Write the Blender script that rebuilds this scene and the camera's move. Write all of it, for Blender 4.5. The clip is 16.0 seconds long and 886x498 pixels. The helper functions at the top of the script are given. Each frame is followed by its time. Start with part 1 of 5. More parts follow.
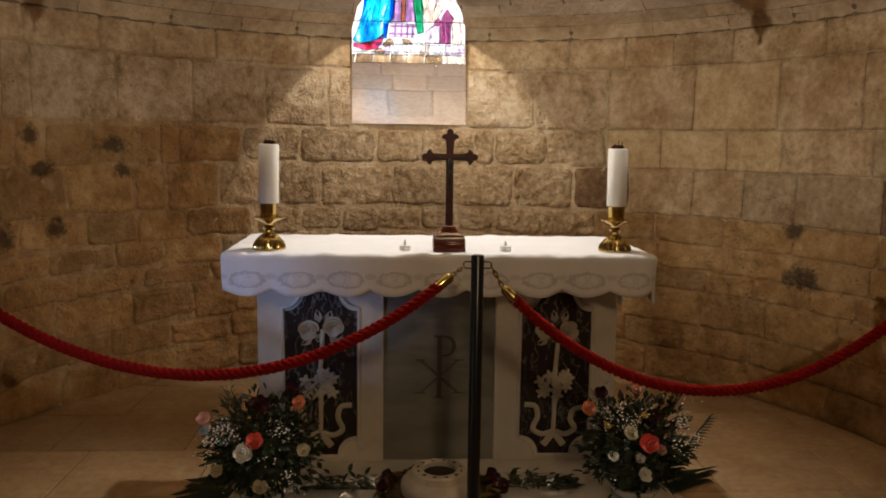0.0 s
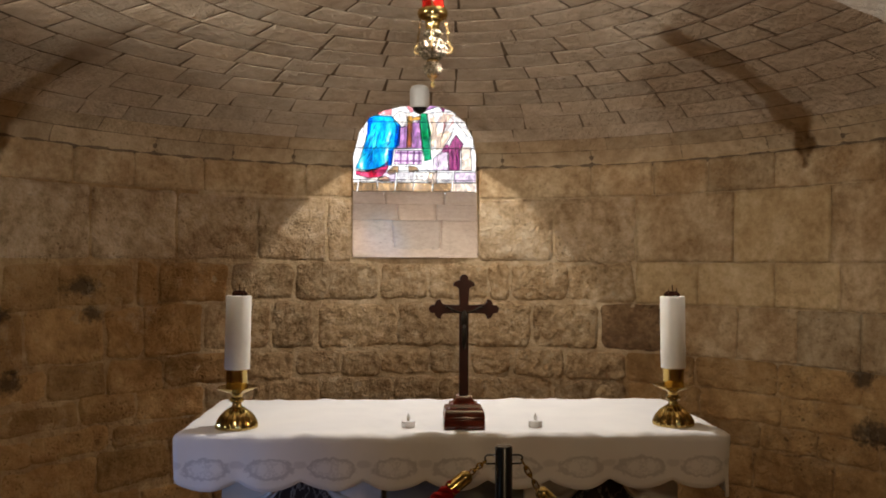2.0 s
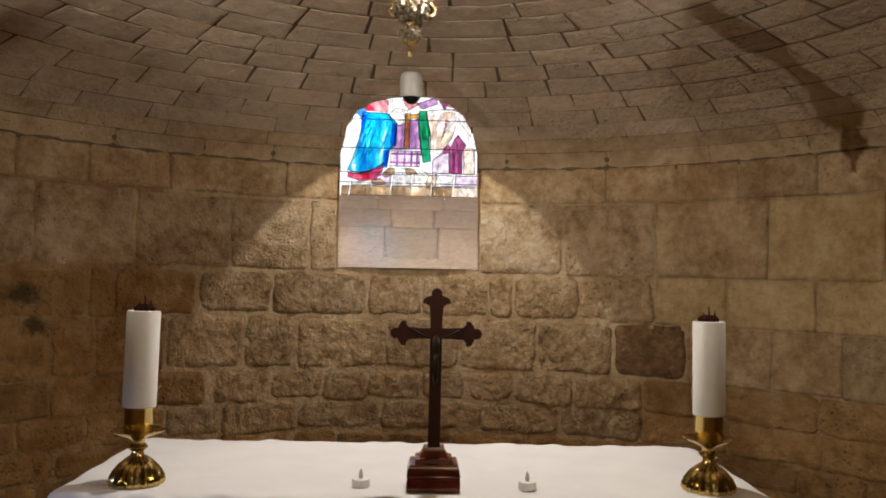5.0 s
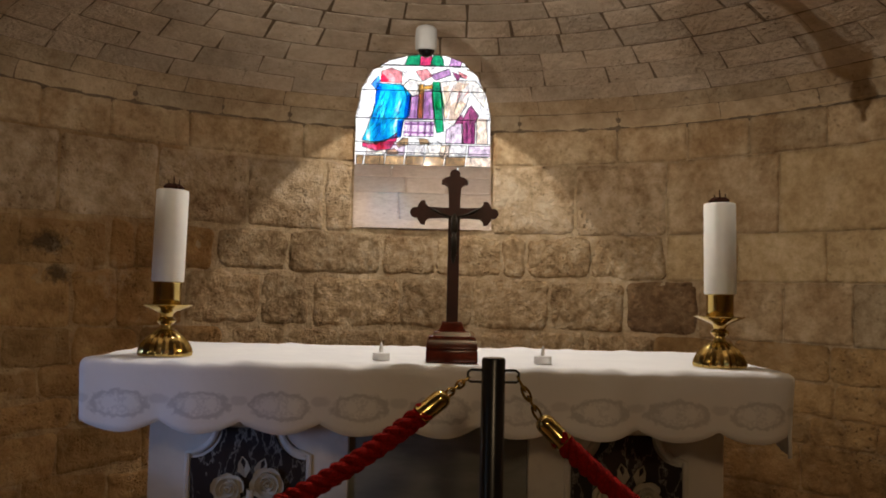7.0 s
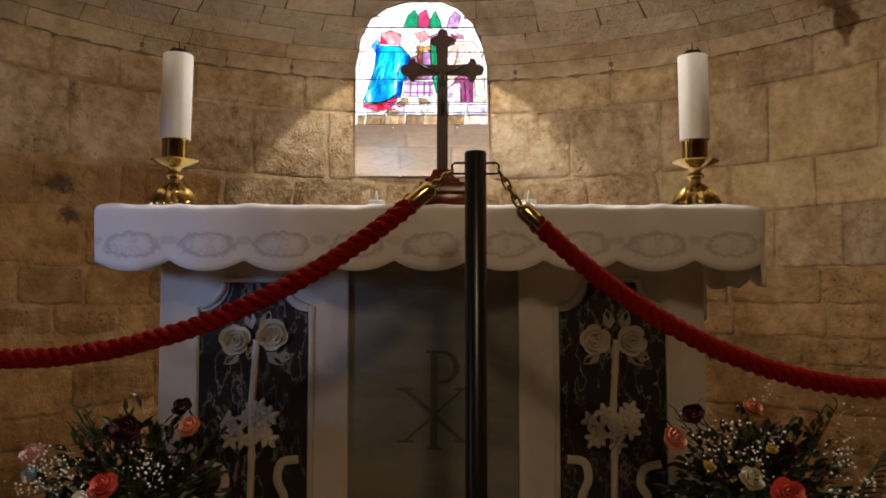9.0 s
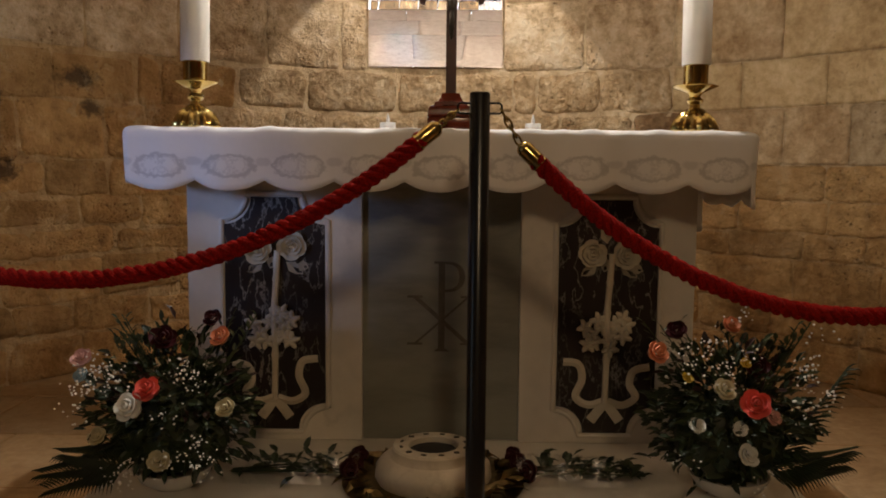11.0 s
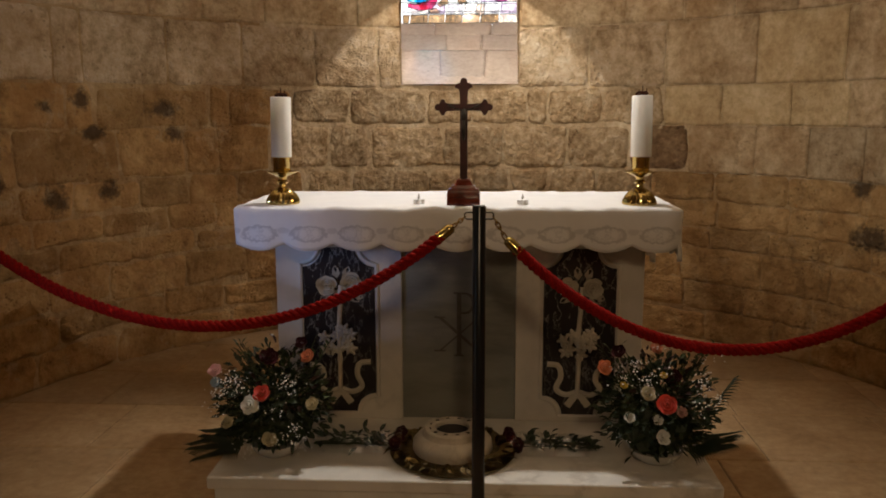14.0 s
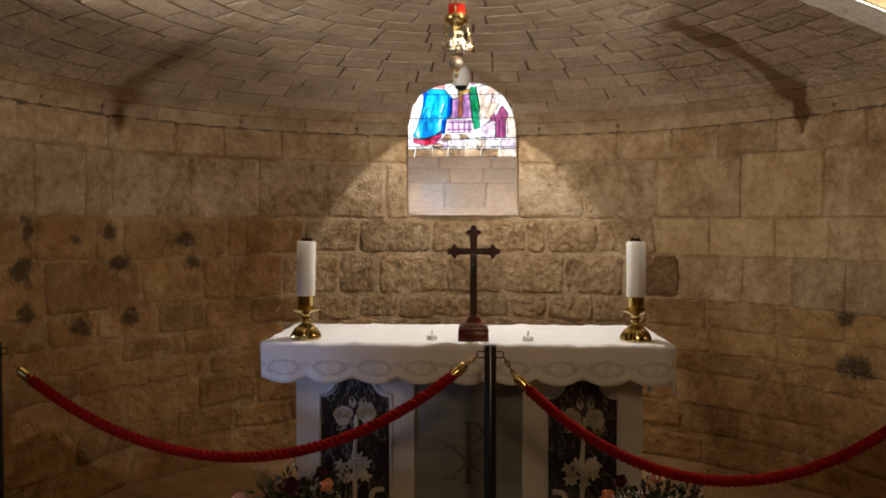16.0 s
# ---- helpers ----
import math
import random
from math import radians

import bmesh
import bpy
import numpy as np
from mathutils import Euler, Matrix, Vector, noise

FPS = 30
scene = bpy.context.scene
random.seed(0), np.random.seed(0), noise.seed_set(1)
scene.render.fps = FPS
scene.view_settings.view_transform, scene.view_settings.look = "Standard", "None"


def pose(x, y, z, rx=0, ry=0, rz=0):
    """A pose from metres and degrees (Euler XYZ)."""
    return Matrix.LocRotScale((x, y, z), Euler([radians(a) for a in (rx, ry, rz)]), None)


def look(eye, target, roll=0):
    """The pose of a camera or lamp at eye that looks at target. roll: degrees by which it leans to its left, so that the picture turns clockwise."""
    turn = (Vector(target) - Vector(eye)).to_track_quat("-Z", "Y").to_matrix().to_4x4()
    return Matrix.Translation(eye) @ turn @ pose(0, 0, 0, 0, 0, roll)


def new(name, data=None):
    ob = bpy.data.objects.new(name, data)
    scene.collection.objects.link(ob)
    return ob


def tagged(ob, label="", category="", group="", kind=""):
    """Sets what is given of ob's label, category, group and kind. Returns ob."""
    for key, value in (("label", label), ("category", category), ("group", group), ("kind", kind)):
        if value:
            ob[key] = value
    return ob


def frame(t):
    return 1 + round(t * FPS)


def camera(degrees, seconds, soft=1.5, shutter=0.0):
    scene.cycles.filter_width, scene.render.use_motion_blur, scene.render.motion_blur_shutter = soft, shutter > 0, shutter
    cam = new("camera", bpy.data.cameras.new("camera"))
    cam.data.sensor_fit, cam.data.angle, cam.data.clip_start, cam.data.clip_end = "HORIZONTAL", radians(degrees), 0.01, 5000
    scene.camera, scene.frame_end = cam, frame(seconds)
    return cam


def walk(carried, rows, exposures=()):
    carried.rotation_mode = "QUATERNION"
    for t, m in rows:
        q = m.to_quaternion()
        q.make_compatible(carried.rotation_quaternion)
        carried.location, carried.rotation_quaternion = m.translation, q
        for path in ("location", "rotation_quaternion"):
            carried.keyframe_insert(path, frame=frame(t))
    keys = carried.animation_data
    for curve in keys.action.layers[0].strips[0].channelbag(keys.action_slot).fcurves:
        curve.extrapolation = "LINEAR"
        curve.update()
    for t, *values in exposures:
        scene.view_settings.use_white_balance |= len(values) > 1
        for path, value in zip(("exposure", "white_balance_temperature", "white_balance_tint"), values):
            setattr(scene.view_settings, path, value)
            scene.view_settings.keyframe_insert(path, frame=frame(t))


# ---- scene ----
cam = camera(57.1, 16.0, soft=1.8)
PATH = [
    (0, (-0.152, -2.715, 1.455), (-0.04, -0.736, 1.194), 0.8),
    (0.5, (-0.087, -2.571, 1.476), (0.007, -0.586, 1.252), 1.2),
    (1, (-0.07, -2.441, 1.492), (0.017, -0.451, 1.316), 1.0),
    (1.5, (-0.095, -2.305, 1.5), (-0.005, -0.309, 1.433), 0.8),
    (2, (-0.131, -2.155, 1.526), (-0.043, -0.158, 1.564), 0.2),
    (2.5, (-0.13, -2.048, 1.531), (-0.037, -0.052, 1.625), 0.6),
    (3, (-0.084, -1.908, 1.541), (0.01, 0.083, 1.711), 0.8),
    (5.5, (-0.008, -1.625, 1.504), (0.033, 0.373, 1.562), 1.0),
    (6, (-0.031, -1.617, 1.437), (0.006, 0.381, 1.502), 0.7),
    (6.5, (-0.045, -1.633, 1.367), (-0.021, 0.365, 1.451), 1.1),
    (7, (-0.02, -1.685, 1.235), (0.006, 0.313, 1.336), 1.3),
    (7.5, (0.005, -1.721, 1.102), (0.016, 0.275, 1.217), 1.2),
    (8, (0.014, -1.74, 0.981), (0.014, 0.255, 1.119), 0.9),
    (8.5, (0.014, -1.754, 0.912), (0.027, 0.239, 1.074), 0.8),
    (9, (0.022, -1.776, 0.866), (0.028, 0.22, 0.995), -0.0),
    (9.5, (0.031, -1.791, 0.845), (0.032, 0.206, 0.948), -0.1),
    (10, (0.019, -1.793, 0.822), (0.016, 0.207, 0.859), 0.1),
    (12.5, (0.077, -2.306, 1.326), (-0.001, -0.352, 0.91), 0.2),
    (13, (0.031, -2.456, 1.344), (-0.041, -0.499, 0.941), -0.5),
    (13.5, (0.053, -2.54, 1.369), (-0.019, -0.573, 1.014), -0.2),
    (14, (0.107, -2.651, 1.387), (-0.002, -0.682, 1.056), -0.2),
    (14.5, (0.119, -2.714, 1.402), (-0.015, -0.742, 1.1), 0.5),
    (15, (0.071, -2.796, 1.435), (-0.073, -0.811, 1.236), 0.2),
    (15.5, (0.044, -2.844, 1.466), (-0.064, -0.85, 1.351), -0.3),
    (16, (0.06, -2.876, 1.498), (-0.038, -0.879, 1.44), 0.0),
]
walk(cam, [(t, look(eye, target, roll)) for t, eye, target, roll in PATH],
     exposures=[(0.0, -0.04), (1.0, -0.08), (2.0, -0.36), (3.0, -0.48), (5.5, -0.50), (7.0, -0.48), (7.5, -0.34), (9.0, -0.08), (10.0, 0.12), (12.5, -0.02), (14.5, -0.10), (15.5, -0.08), (16.0, -0.28)])

# ---------------------------------------------------------------- light
world = bpy.data.worlds.new("sky")
scene.world = world
world.use_nodes = True
wn = world.node_tree
sky = wn.nodes.new("ShaderNodeTexSky")
sky.sky_type, sky.sun_disc = "NISHITA", False
sky.sun_elevation, sky.sun_rotation = radians(50), radians(150)
wn.links.new(sky.outputs[0], wn.nodes["Background"].inputs[0])
wn.nodes["Background"].inputs[1].default_value = 0.12


def spot(name, eye, target, watts, colour, degrees, blend, radius):
    data = bpy.data.lights.new(name, "SPOT")
    data.energy, data.color, data.spot_size, data.spot_blend, data.shadow_soft_size = watts, colour, radians(degrees), blend, radius
    ob = new(name, data)
    ob.matrix_world = look(eye, target)
    return ob


ALTAR_LAMP = spot("altar_spotlight", (0.07, 0.41, 2.52), (0.0, 0.36, 0.0), 88, (1.0, 0.95, 0.90), 92, 0.8, 0.03)
WALL_LAMP = spot("wall_spotlight", (-0.078, 2.08, 2.265), (-0.078, 2.682, 1.466), 29, (1.0, 0.92, 0.84), 96.2, 0.10, 0.010)
LEFT_LAMP = spot("vault_floodlight_west", (-1.97, -0.82, 2.20), (0.75, 1.1, 3.25), 255, (1.0, 0.915, 0.80), 92, 0.6, 0.010)
RIGHT_LAMP = spot("vault_floodlight_east", (1.91, -0.62, 2.23), (-0.5, 1.3, 3.12), 158, (1.0, 0.925, 0.82), 104, 0.7, 0.012)
SUNBEAM = spot("sunlight_outside_window", (-0.42, 4.22, 3.35), (-0.29, 3.0, 1.76), 650, (1.0, 0.90, 0.92), 10, 0.8, 0.05)
# Cool lamp added to tint the cloth's west end; its opening is made up.
cool_data = bpy.data.lights.new("cool_tint_lamp", "AREA")
cool_data.shape, cool_data.size, cool_data.size_y, cool_data.energy, cool_data.color = "RECTANGLE", 0.35, 0.5, 0.23, (0.36, 0.52, 1.0)
cool_data.spread = radians(11)
cool_light = new("cool_tint_lamp", cool_data)
cool_light.matrix_world = look((-2.42, -1.95, 1.25), (-0.62, 0.05, 0.93))
# Warm fill, no known source: added behind the camera to brighten the altar front.
fill_data = bpy.data.lights.new("warm_front_fill", "AREA")
fill_data.shape, fill_data.size, fill_data.energy, fill_data.color = "DISK", 0.5, 4.2, (1.0, 0.72, 0.42)
fill_data.spread = radians(80)
fill_light = new("warm_front_fill", fill_data)
fill_light.matrix_world = look((0.5, -4.3, 2.75), (0.0, 0.0, 0.7))

# ---------------------------------------------------------------- materials


def material(name):
    m = bpy.data.materials.new(name)
    m.use_nodes = True
    return m, m.node_tree, m.node_tree.nodes["Principled BSDF"]


def ramp(nt, fac, stops):
    r = nt.nodes.new("ShaderNodeValToRGB")
    while len(r.color_ramp.elements) < len(stops):
        r.color_ramp.elements.new(0.5)
    for e, (p, c) in zip(r.color_ramp.elements, stops):
        e.position, e.color = p, (*c, 1)
    nt.links.new(fac, r.inputs[0])
    return r.outputs[0]


def noise_tex(nt, scale, detail=4.0, rough=0.55, coord="Object", stretch=None):
    tc = nt.nodes.new("ShaderNodeTexCoord")
    n = nt.nodes.new("ShaderNodeTexNoise")
    n.inputs["Scale"].default_value, n.inputs["Detail"].default_value, n.inputs["Roughness"].default_value = scale, detail, rough
    src = tc.outputs[coord]
    if stretch:
        mp = nt.nodes.new("ShaderNodeMapping")
        mp.inputs["Scale"].default_value = stretch
        nt.links.new(src, mp.inputs[0])
        src = mp.outputs[0]
    nt.links.new(src, n.inputs[0])
    return n.outputs[0]


def mix(nt, kind, fac, a, b):
    m = nt.nodes.new("ShaderNodeMix")
    m.data_type, m.blend_type = "RGBA", kind
    for sock, v in ((m.inputs[0], fac), (m.inputs[6], a), (m.inputs[7], b)):
        if isinstance(v, (int, float)):
            sock.default_value = v
        elif isinstance(v, tuple):
            sock.default_value = (*v, 1)
        else:
            nt.links.new(v, sock)
    return m.outputs[2]


def calc(nt, op, a, b=0.0):
    m = nt.nodes.new("ShaderNodeMath")
    m.operation = op
    for sock, v in zip(m.inputs, (a, b)):
        if isinstance(v, (int, float)):
            sock.default_value = v
        else:
            nt.links.new(v, sock)
    return m.outputs[0]


def bump(nt, bsdf, height, strength, distance):
    b = nt.nodes.new("ShaderNodeBump")
    b.inputs["Strength"].default_value, b.inputs["Distance"].default_value = strength, distance
    nt.links.new(height, b.inputs["Height"])
    nt.links.new(b.outputs[0], bsdf.inputs["Normal"])


SOOT_SPOTS = [(-49.6, 1.405, 0.115, 0.055), (-48.3, 1.265, 0.095, 0.045), (-60.2, 1.287, 0.065, 0.045), (-75.9, 1.26, 0.10, 0.08), (-58.7, 0.971, 0.095, 0.065), (-66.5, 0.95, 0.08, 0.085),
              (-62.0, 1.46, 0.07, 0.06), (-67.5, 1.42, 0.055, 0.045), (-75.0, 1.47, 0.045, 0.09), (-75.5, 1.06, 0.06, 0.08), (62.0, 1.20, 0.09, 0.15), (61.0, 1.02, 0.08, 0.08), (60.0, 1.37, 0.06, 0.06), (63.0, 0.74, 0.12, 0.08)]


def stone_material(name, dark, mid, light, islands=False, pits=0.5, spread=0.35, fine=0.008, soot=False, stain=0.0, mottle=24.0, width=0.20):
    m, nt, p = material(name)
    large = noise_tex(nt, 3.0, 5, 0.6)
    small = noise_tex(nt, mottle, 8, 0.70)
    both = calc(nt, "ADD", calc(nt, "MULTIPLY", large, 0.4), calc(nt, "MULTIPLY", small, 0.6))
    col = ramp(nt, both, [(0.5 - width, dark), (0.50, mid), (0.5 + width, light)])
    if islands:
        rnd = nt.nodes.new("ShaderNodeNewGeometry").outputs["Random Per Island"]
    else:
        rnd = nt.nodes.new("ShaderNodeObjectInfo").outputs["Random"]
    tone = ramp(nt, rnd, [(0.0, (1 - spread,) * 3), (0.5, (1.0, 0.97, 0.93)), (1.0, (1 + spread * 0.55, 1 + spread * 0.5, 1 + spread * 0.4))])
    col = mix(nt, "MULTIPLY", 1.0, col, tone)
    # pits, sunk in the bump, with their shade put into the colour too
    tc = nt.nodes.new("ShaderNodeTexCoord")
    v = nt.nodes.new("ShaderNodeTexVoronoi")
    v.inputs["Scale"].default_value = 38
    wob = nt.nodes.new("ShaderNodeMix")
    wob.data_type = "VECTOR"
    wob.inputs[0].default_value = 0.06
    nt.links.new(tc.outputs["Object"], wob.inputs[4])
    n2 = nt.nodes.new("ShaderNodeTexNoise")
    n2.inputs["Scale"].default_value = 12
    nt.links.new(tc.outputs["Object"], n2.inputs[0])
    nt.links.new(n2.outputs[1], wob.inputs[5])
    nt.links.new(wob.outputs[1], v.inputs[0])
    patch = ramp(nt, noise_tex(nt, 5.0, 3, 0.5), [(0.48, (0, 0, 0)), (0.62, (1, 1, 1))])
    pit = ramp(nt, v.outputs[0], [(0.10, (1, 1, 1)), (0.30, (0, 0, 0))])
    pitted = calc(nt, "MULTIPLY", calc(nt, "MULTIPLY", pit, patch), pits)
    col = mix(nt, "MULTIPLY", calc(nt, "MULTIPLY", pitted, 0.55), col, (0.30, 0.22, 0.15))
    if soot:
        # ragged soot patches where lamps once burned against the wall
        far = None
        for a, z, ra, rz in SOOT_SPOTS:
            scaled = nt.nodes.new("ShaderNodeVectorMath")
            scaled.operation = "MULTIPLY"
            scaled.inputs[1].default_value = (1 / ra, 1 / ra, 1 / rz)
            nt.links.new(tc.outputs["Object"], scaled.inputs[0])
            apart = nt.nodes.new("ShaderNodeVectorMath")
            apart.operation = "DISTANCE"
            apart.inputs[1].default_value = (2.295 * math.sin(radians(a)) / ra, (0.493 + 2.295 * math.cos(radians(a))) / ra, z / rz)
            nt.links.new(scaled.outputs[0], apart.inputs[0])
            far = apart.outputs["Value"] if far is None else calc(nt, "MINIMUM", far, apart.outputs["Value"])
        reach = calc(nt, "ADD", far, calc(nt, "MULTIPLY", calc(nt, "SUBTRACT", noise_tex(nt, 9.0, 7, 0.72), 0.5), 3.4))
        col = mix(nt, "MIX", ramp(nt, reach, [(0.45, (0.80, 0.80, 0.80)), (0.80, (0.35, 0.35, 0.35)), (1.15, (0, 0, 0))]), col, (0.055, 0.038, 0.026))
    if stain:
        # broad brown weathering that runs on across the joints
        broad = ramp(nt, noise_tex(nt, 1.9, 7, 0.68), [(0.40, (1, 1, 1)), (0.60, (0, 0, 0))])
        col = mix(nt, "MULTIPLY", calc(nt, "MULTIPLY", broad, stain), col, (0.50, 0.36, 0.23))
        flakes = ramp(nt, noise_tex(nt, 7.5, 7, 0.72), [(0.56, (0, 0, 0)), (0.66, (1, 1, 1))])
        col = mix(nt, "MIX", calc(nt, "MULTIPLY", flakes, stain * 0.5), col, (0.66, 0.52, 0.34))
    nt.links.new(col, p.inputs["Base Color"])
    p.inputs["Roughness"].default_value = 0.92
    p.inputs["Specular IOR Level"].default_value = 0.25
    h = calc(nt, "SUBTRACT", calc(nt, "ADD", calc(nt, "MULTIPLY", noise_tex(nt, 14.0, 6, 0.7), 2.6), calc(nt, "MULTIPLY", noise_tex(nt, 42.0, 5, 0.65), 0.9)), calc(nt, "MULTIPLY", pitted, 0.9))
    bump(nt, p, h, 0.75, fine)
    return m


STONE_ROUGH = stone_material("rubble_limestone", (0.25, 0.142, 0.058), (0.55, 0.340, 0.145), (0.72, 0.50, 0.26), spread=0.24, pits=1.0, fine=0.036, stain=0.6, mottle=11.0, width=0.19, soot=True)
# Pale upper stone, its colour raised further to make up for missing light.
STONE_COARSE = stone_material("pitted_limestone", (0.38, 0.25, 0.13), (0.70, 0.53, 0.335), (0.88, 0.75, 0.56), spread=0.14, pits=1.0, fine=0.045, stain=0.45, mottle=15.0, width=0.13)
STONE_PALE = stone_material("pale_worn_limestone", (0.31, 0.195, 0.095), (0.60, 0.430, 0.245), (0.80, 0.65, 0.44), spread=0.16, pits=1.0, fine=0.046, stain=0.3, width=0.14)
STONE_SMOOTH = stone_material("dressed_limestone", (0.36, 0.25, 0.14), (0.57, 0.435, 0.265), (0.73, 0.59, 0.40), spread=0.20, pits=0.7, fine=0.016, stain=0.7, width=0.15)
STONE_CREAM = stone_material("cream_dressed_limestone", (0.44, 0.31, 0.16), (0.62, 0.475, 0.27), (0.75, 0.61, 0.39), spread=0.12, pits=0.5, fine=0.012, stain=0.45, width=0.16)
# Weathered brown; its colour is also darkened to stand in for weak light.
STONE_BROWN = stone_material("weathered_dimmed_limestone", (0.28, 0.170, 0.073), (0.52, 0.335, 0.150), (0.68, 0.475, 0.25), spread=0.18, pits=0.9, fine=0.030, stain=0.55, mottle=12.0, width=0.19, soot=True)
STONE_BURNT = stone_material("blackened_limestone", (0.10, 0.058, 0.032), (0.25, 0.15, 0.078), (0.46, 0.31, 0.17), spread=0.2, pits=0.9, fine=0.030)
STONE_VAULT = stone_material("vault_limestone", (0.44, 0.35, 0.25), (0.62, 0.515, 0.395), (0.76, 0.665, 0.54), islands=True, spread=0.15, pits=0.8, fine=0.020, mottle=14.0, stain=0.25)
STONE_LOW = stone_material("lower_vault_limestone", (0.38, 0.275, 0.165), (0.58, 0.455, 0.30), (0.74, 0.61, 0.43), islands=True, spread=0.14, pits=0.8, fine=0.018, mottle=16.0, stain=0.5)
MORTAR = stone_material("lime_mortar", (0.44, 0.31, 0.17), (0.66, 0.50, 0.305), (0.80, 0.66, 0.46), spread=0.0, pits=0.5, fine=0.022, stain=0.45, soot=True)
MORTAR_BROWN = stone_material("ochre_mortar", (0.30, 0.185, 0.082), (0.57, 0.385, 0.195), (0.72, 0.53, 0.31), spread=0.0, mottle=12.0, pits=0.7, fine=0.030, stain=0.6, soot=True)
JOINT_DARK = stone_material("open_joint_earth", (0.10, 0.068, 0.042), (0.17, 0.122, 0.078), (0.26, 0.195, 0.13), spread=0.0, pits=0.3)
STONE_ARCH = stone_material("pale_arch_plaster", (0.78, 0.73, 0.65), (0.87, 0.83, 0.76), (0.92, 0.89, 0.83), spread=0.0, pits=0.4, fine=0.008)
STONE_SILL = stone_material("sill_limestone", (0.52, 0.42, 0.33), (0.64, 0.54, 0.45), (0.74, 0.66, 0.57), spread=0.12, pits=0.5, fine=0.005)
TILE = stone_material("floor_limestone", (0.34, 0.225, 0.115), (0.47, 0.328, 0.178), (0.58, 0.43, 0.26), spread=0.20, pits=0.4, fine=0.002, stain=0.3)
for tile_node in TILE.node_tree.nodes:
    if tile_node.type == "BSDF_PRINCIPLED":
        tile_node.inputs["Roughness"].default_value = 0.5


def marble(name, base, vein, scale, sharp, rough, contrast=1.0, detail=10, reach=(0.40, 0.66), stretch=None):
    m, nt, p = material(name)
    warp = noise_tex(nt, scale, detail, 0.6, stretch=stretch)
    ridge = calc(nt, "ABSOLUTE", calc(nt, "SUBTRACT", warp, 0.5))
    line = ramp(nt, ridge, [(0.0, (1, 1, 1)), (sharp, (0, 0, 0))])
    clouds = ramp(nt, noise_tex(nt, scale * 0.4, 4, 0.5), [(reach[0], (0, 0, 0)), (reach[1], (1, 1, 1))])
    fac = calc(nt, "MULTIPLY", calc(nt, "MULTIPLY", line, clouds), contrast)
    shade = mix(nt, "MULTIPLY", 1.0, base, ramp(nt, noise_tex(nt, scale * 0.7, 6, 0.6, stretch=stretch), [(0.3, (0.72, 0.72, 0.72)), (0.7, (1.15, 1.15, 1.15))]))
    nt.links.new(mix(nt, "MIX", fac, shade, vein), p.inputs["Base Color"])
    p.inputs["Roughness"].default_value, p.inputs["Specular IOR Level"].default_value = rough, 0.3
    bump(nt, p, noise_tex(nt, 60, 5, 0.6), 0.12, 0.002)
    return m


MARBLE_WHITE = marble("white_veined_marble", (0.68, 0.62, 0.53), (0.40, 0.36, 0.31), 4.0, 0.05, 0.34, 0.7)
MARBLE_DARK = marble("dark_brown_veined_marble", (0.028, 0.020, 0.017), (0.36, 0.33, 0.29), 15.0, 0.020, 0.30, 0.85, 7, (0.36, 0.62), (1.3, 1.0, 0.6))
MARBLE_GREY = marble("grey_slate_marble", (0.27, 0.265, 0.225), (0.13, 0.125, 0.11), 3.4, 0.10, 0.30, 0.8, 6, (0.35, 0.6), (0.6, 1.0, 2.2))
MARBLE_RELIEF = marble("cream_carved_marble", (0.60, 0.53, 0.41), (0.40, 0.34, 0.25), 9.0, 0.05, 0.45, 0.5)
MARBLE_STEP = marble("pale_step_marble", (0.76, 0.72, 0.64), (0.36, 0.31, 0.24), 3.0, 0.05, 0.28, 0.6)


def plain(name, colour, rough=0.5, metal=0.0, scale=40.0, vary=0.25, relief=0.1, depth=0.001, **extra):
    m, nt, p = material(name)
    tone = ramp(nt, noise_tex(nt, scale, 5, 0.6), [(0.3, (1 - vary,) * 3), (0.7, (1 + vary * 0.6,) * 3)])
    nt.links.new(mix(nt, "MULTIPLY", 1.0, colour, tone), p.inputs["Base Color"])
    p.inputs["Roughness"].default_value, p.inputs["Metallic"].default_value = rough, metal
    for k, v in extra.items():
        p.inputs[k.replace("_", " ")].default_value = v
    if relief:
        bump(nt, p, noise_tex(nt, scale * 1.7, 5, 0.6), relief, depth)
    return m


BRASS = plain("polished_brass", (0.54, 0.39, 0.135), 0.16, 1.0, 30, 0.15, 0.05)
BRASS_OLD = plain("tarnished_brass", (0.30, 0.22, 0.10), 0.36, 1.0, 60, 0.5, 0.2)
GOLD = plain("gilt_filigree", (0.66, 0.48, 0.21), 0.26, 1.0, 90, 0.55, 0.9, 0.006)
CRYSTAL = plain("silvered_filigree", (0.36, 0.30, 0.21), 0.30, 1.0, 130, 0.85, 1.0, 0.010)
BLACK_PAINT = plain("satin_black_paint", (0.012, 0.012, 0.013), 0.27, 0.0, 60, 0.3, 0.05)
ROPE_RED = plain("red_cotton_rope", (0.36, 0.008, 0.004), 0.95, 0.0, 240, 0.6, 1.0, 0.006, Specular_IOR_Level=0.15)
WOOD_RED = plain("dark_mahogany", (0.045, 0.0095, 0.006), 0.42, 0.0, 25, 0.5, 0.1)
WOOD_BASE = plain("polished_red_mahogany", (0.12, 0.019, 0.008), 0.20, 0.0, 25, 0.45, 0.08)
BRONZE = plain("dark_bronze", (0.045, 0.035, 0.026), 0.38, 0.7, 70, 0.4, 0.3)
WAX = plain("white_candle_wax", (0.80, 0.77, 0.71), 0.45, 0.0, 20, 0.06, 0.1, Subsurface_Weight=0.12, Subsurface_Radius=(0.02, 0.012, 0.008))
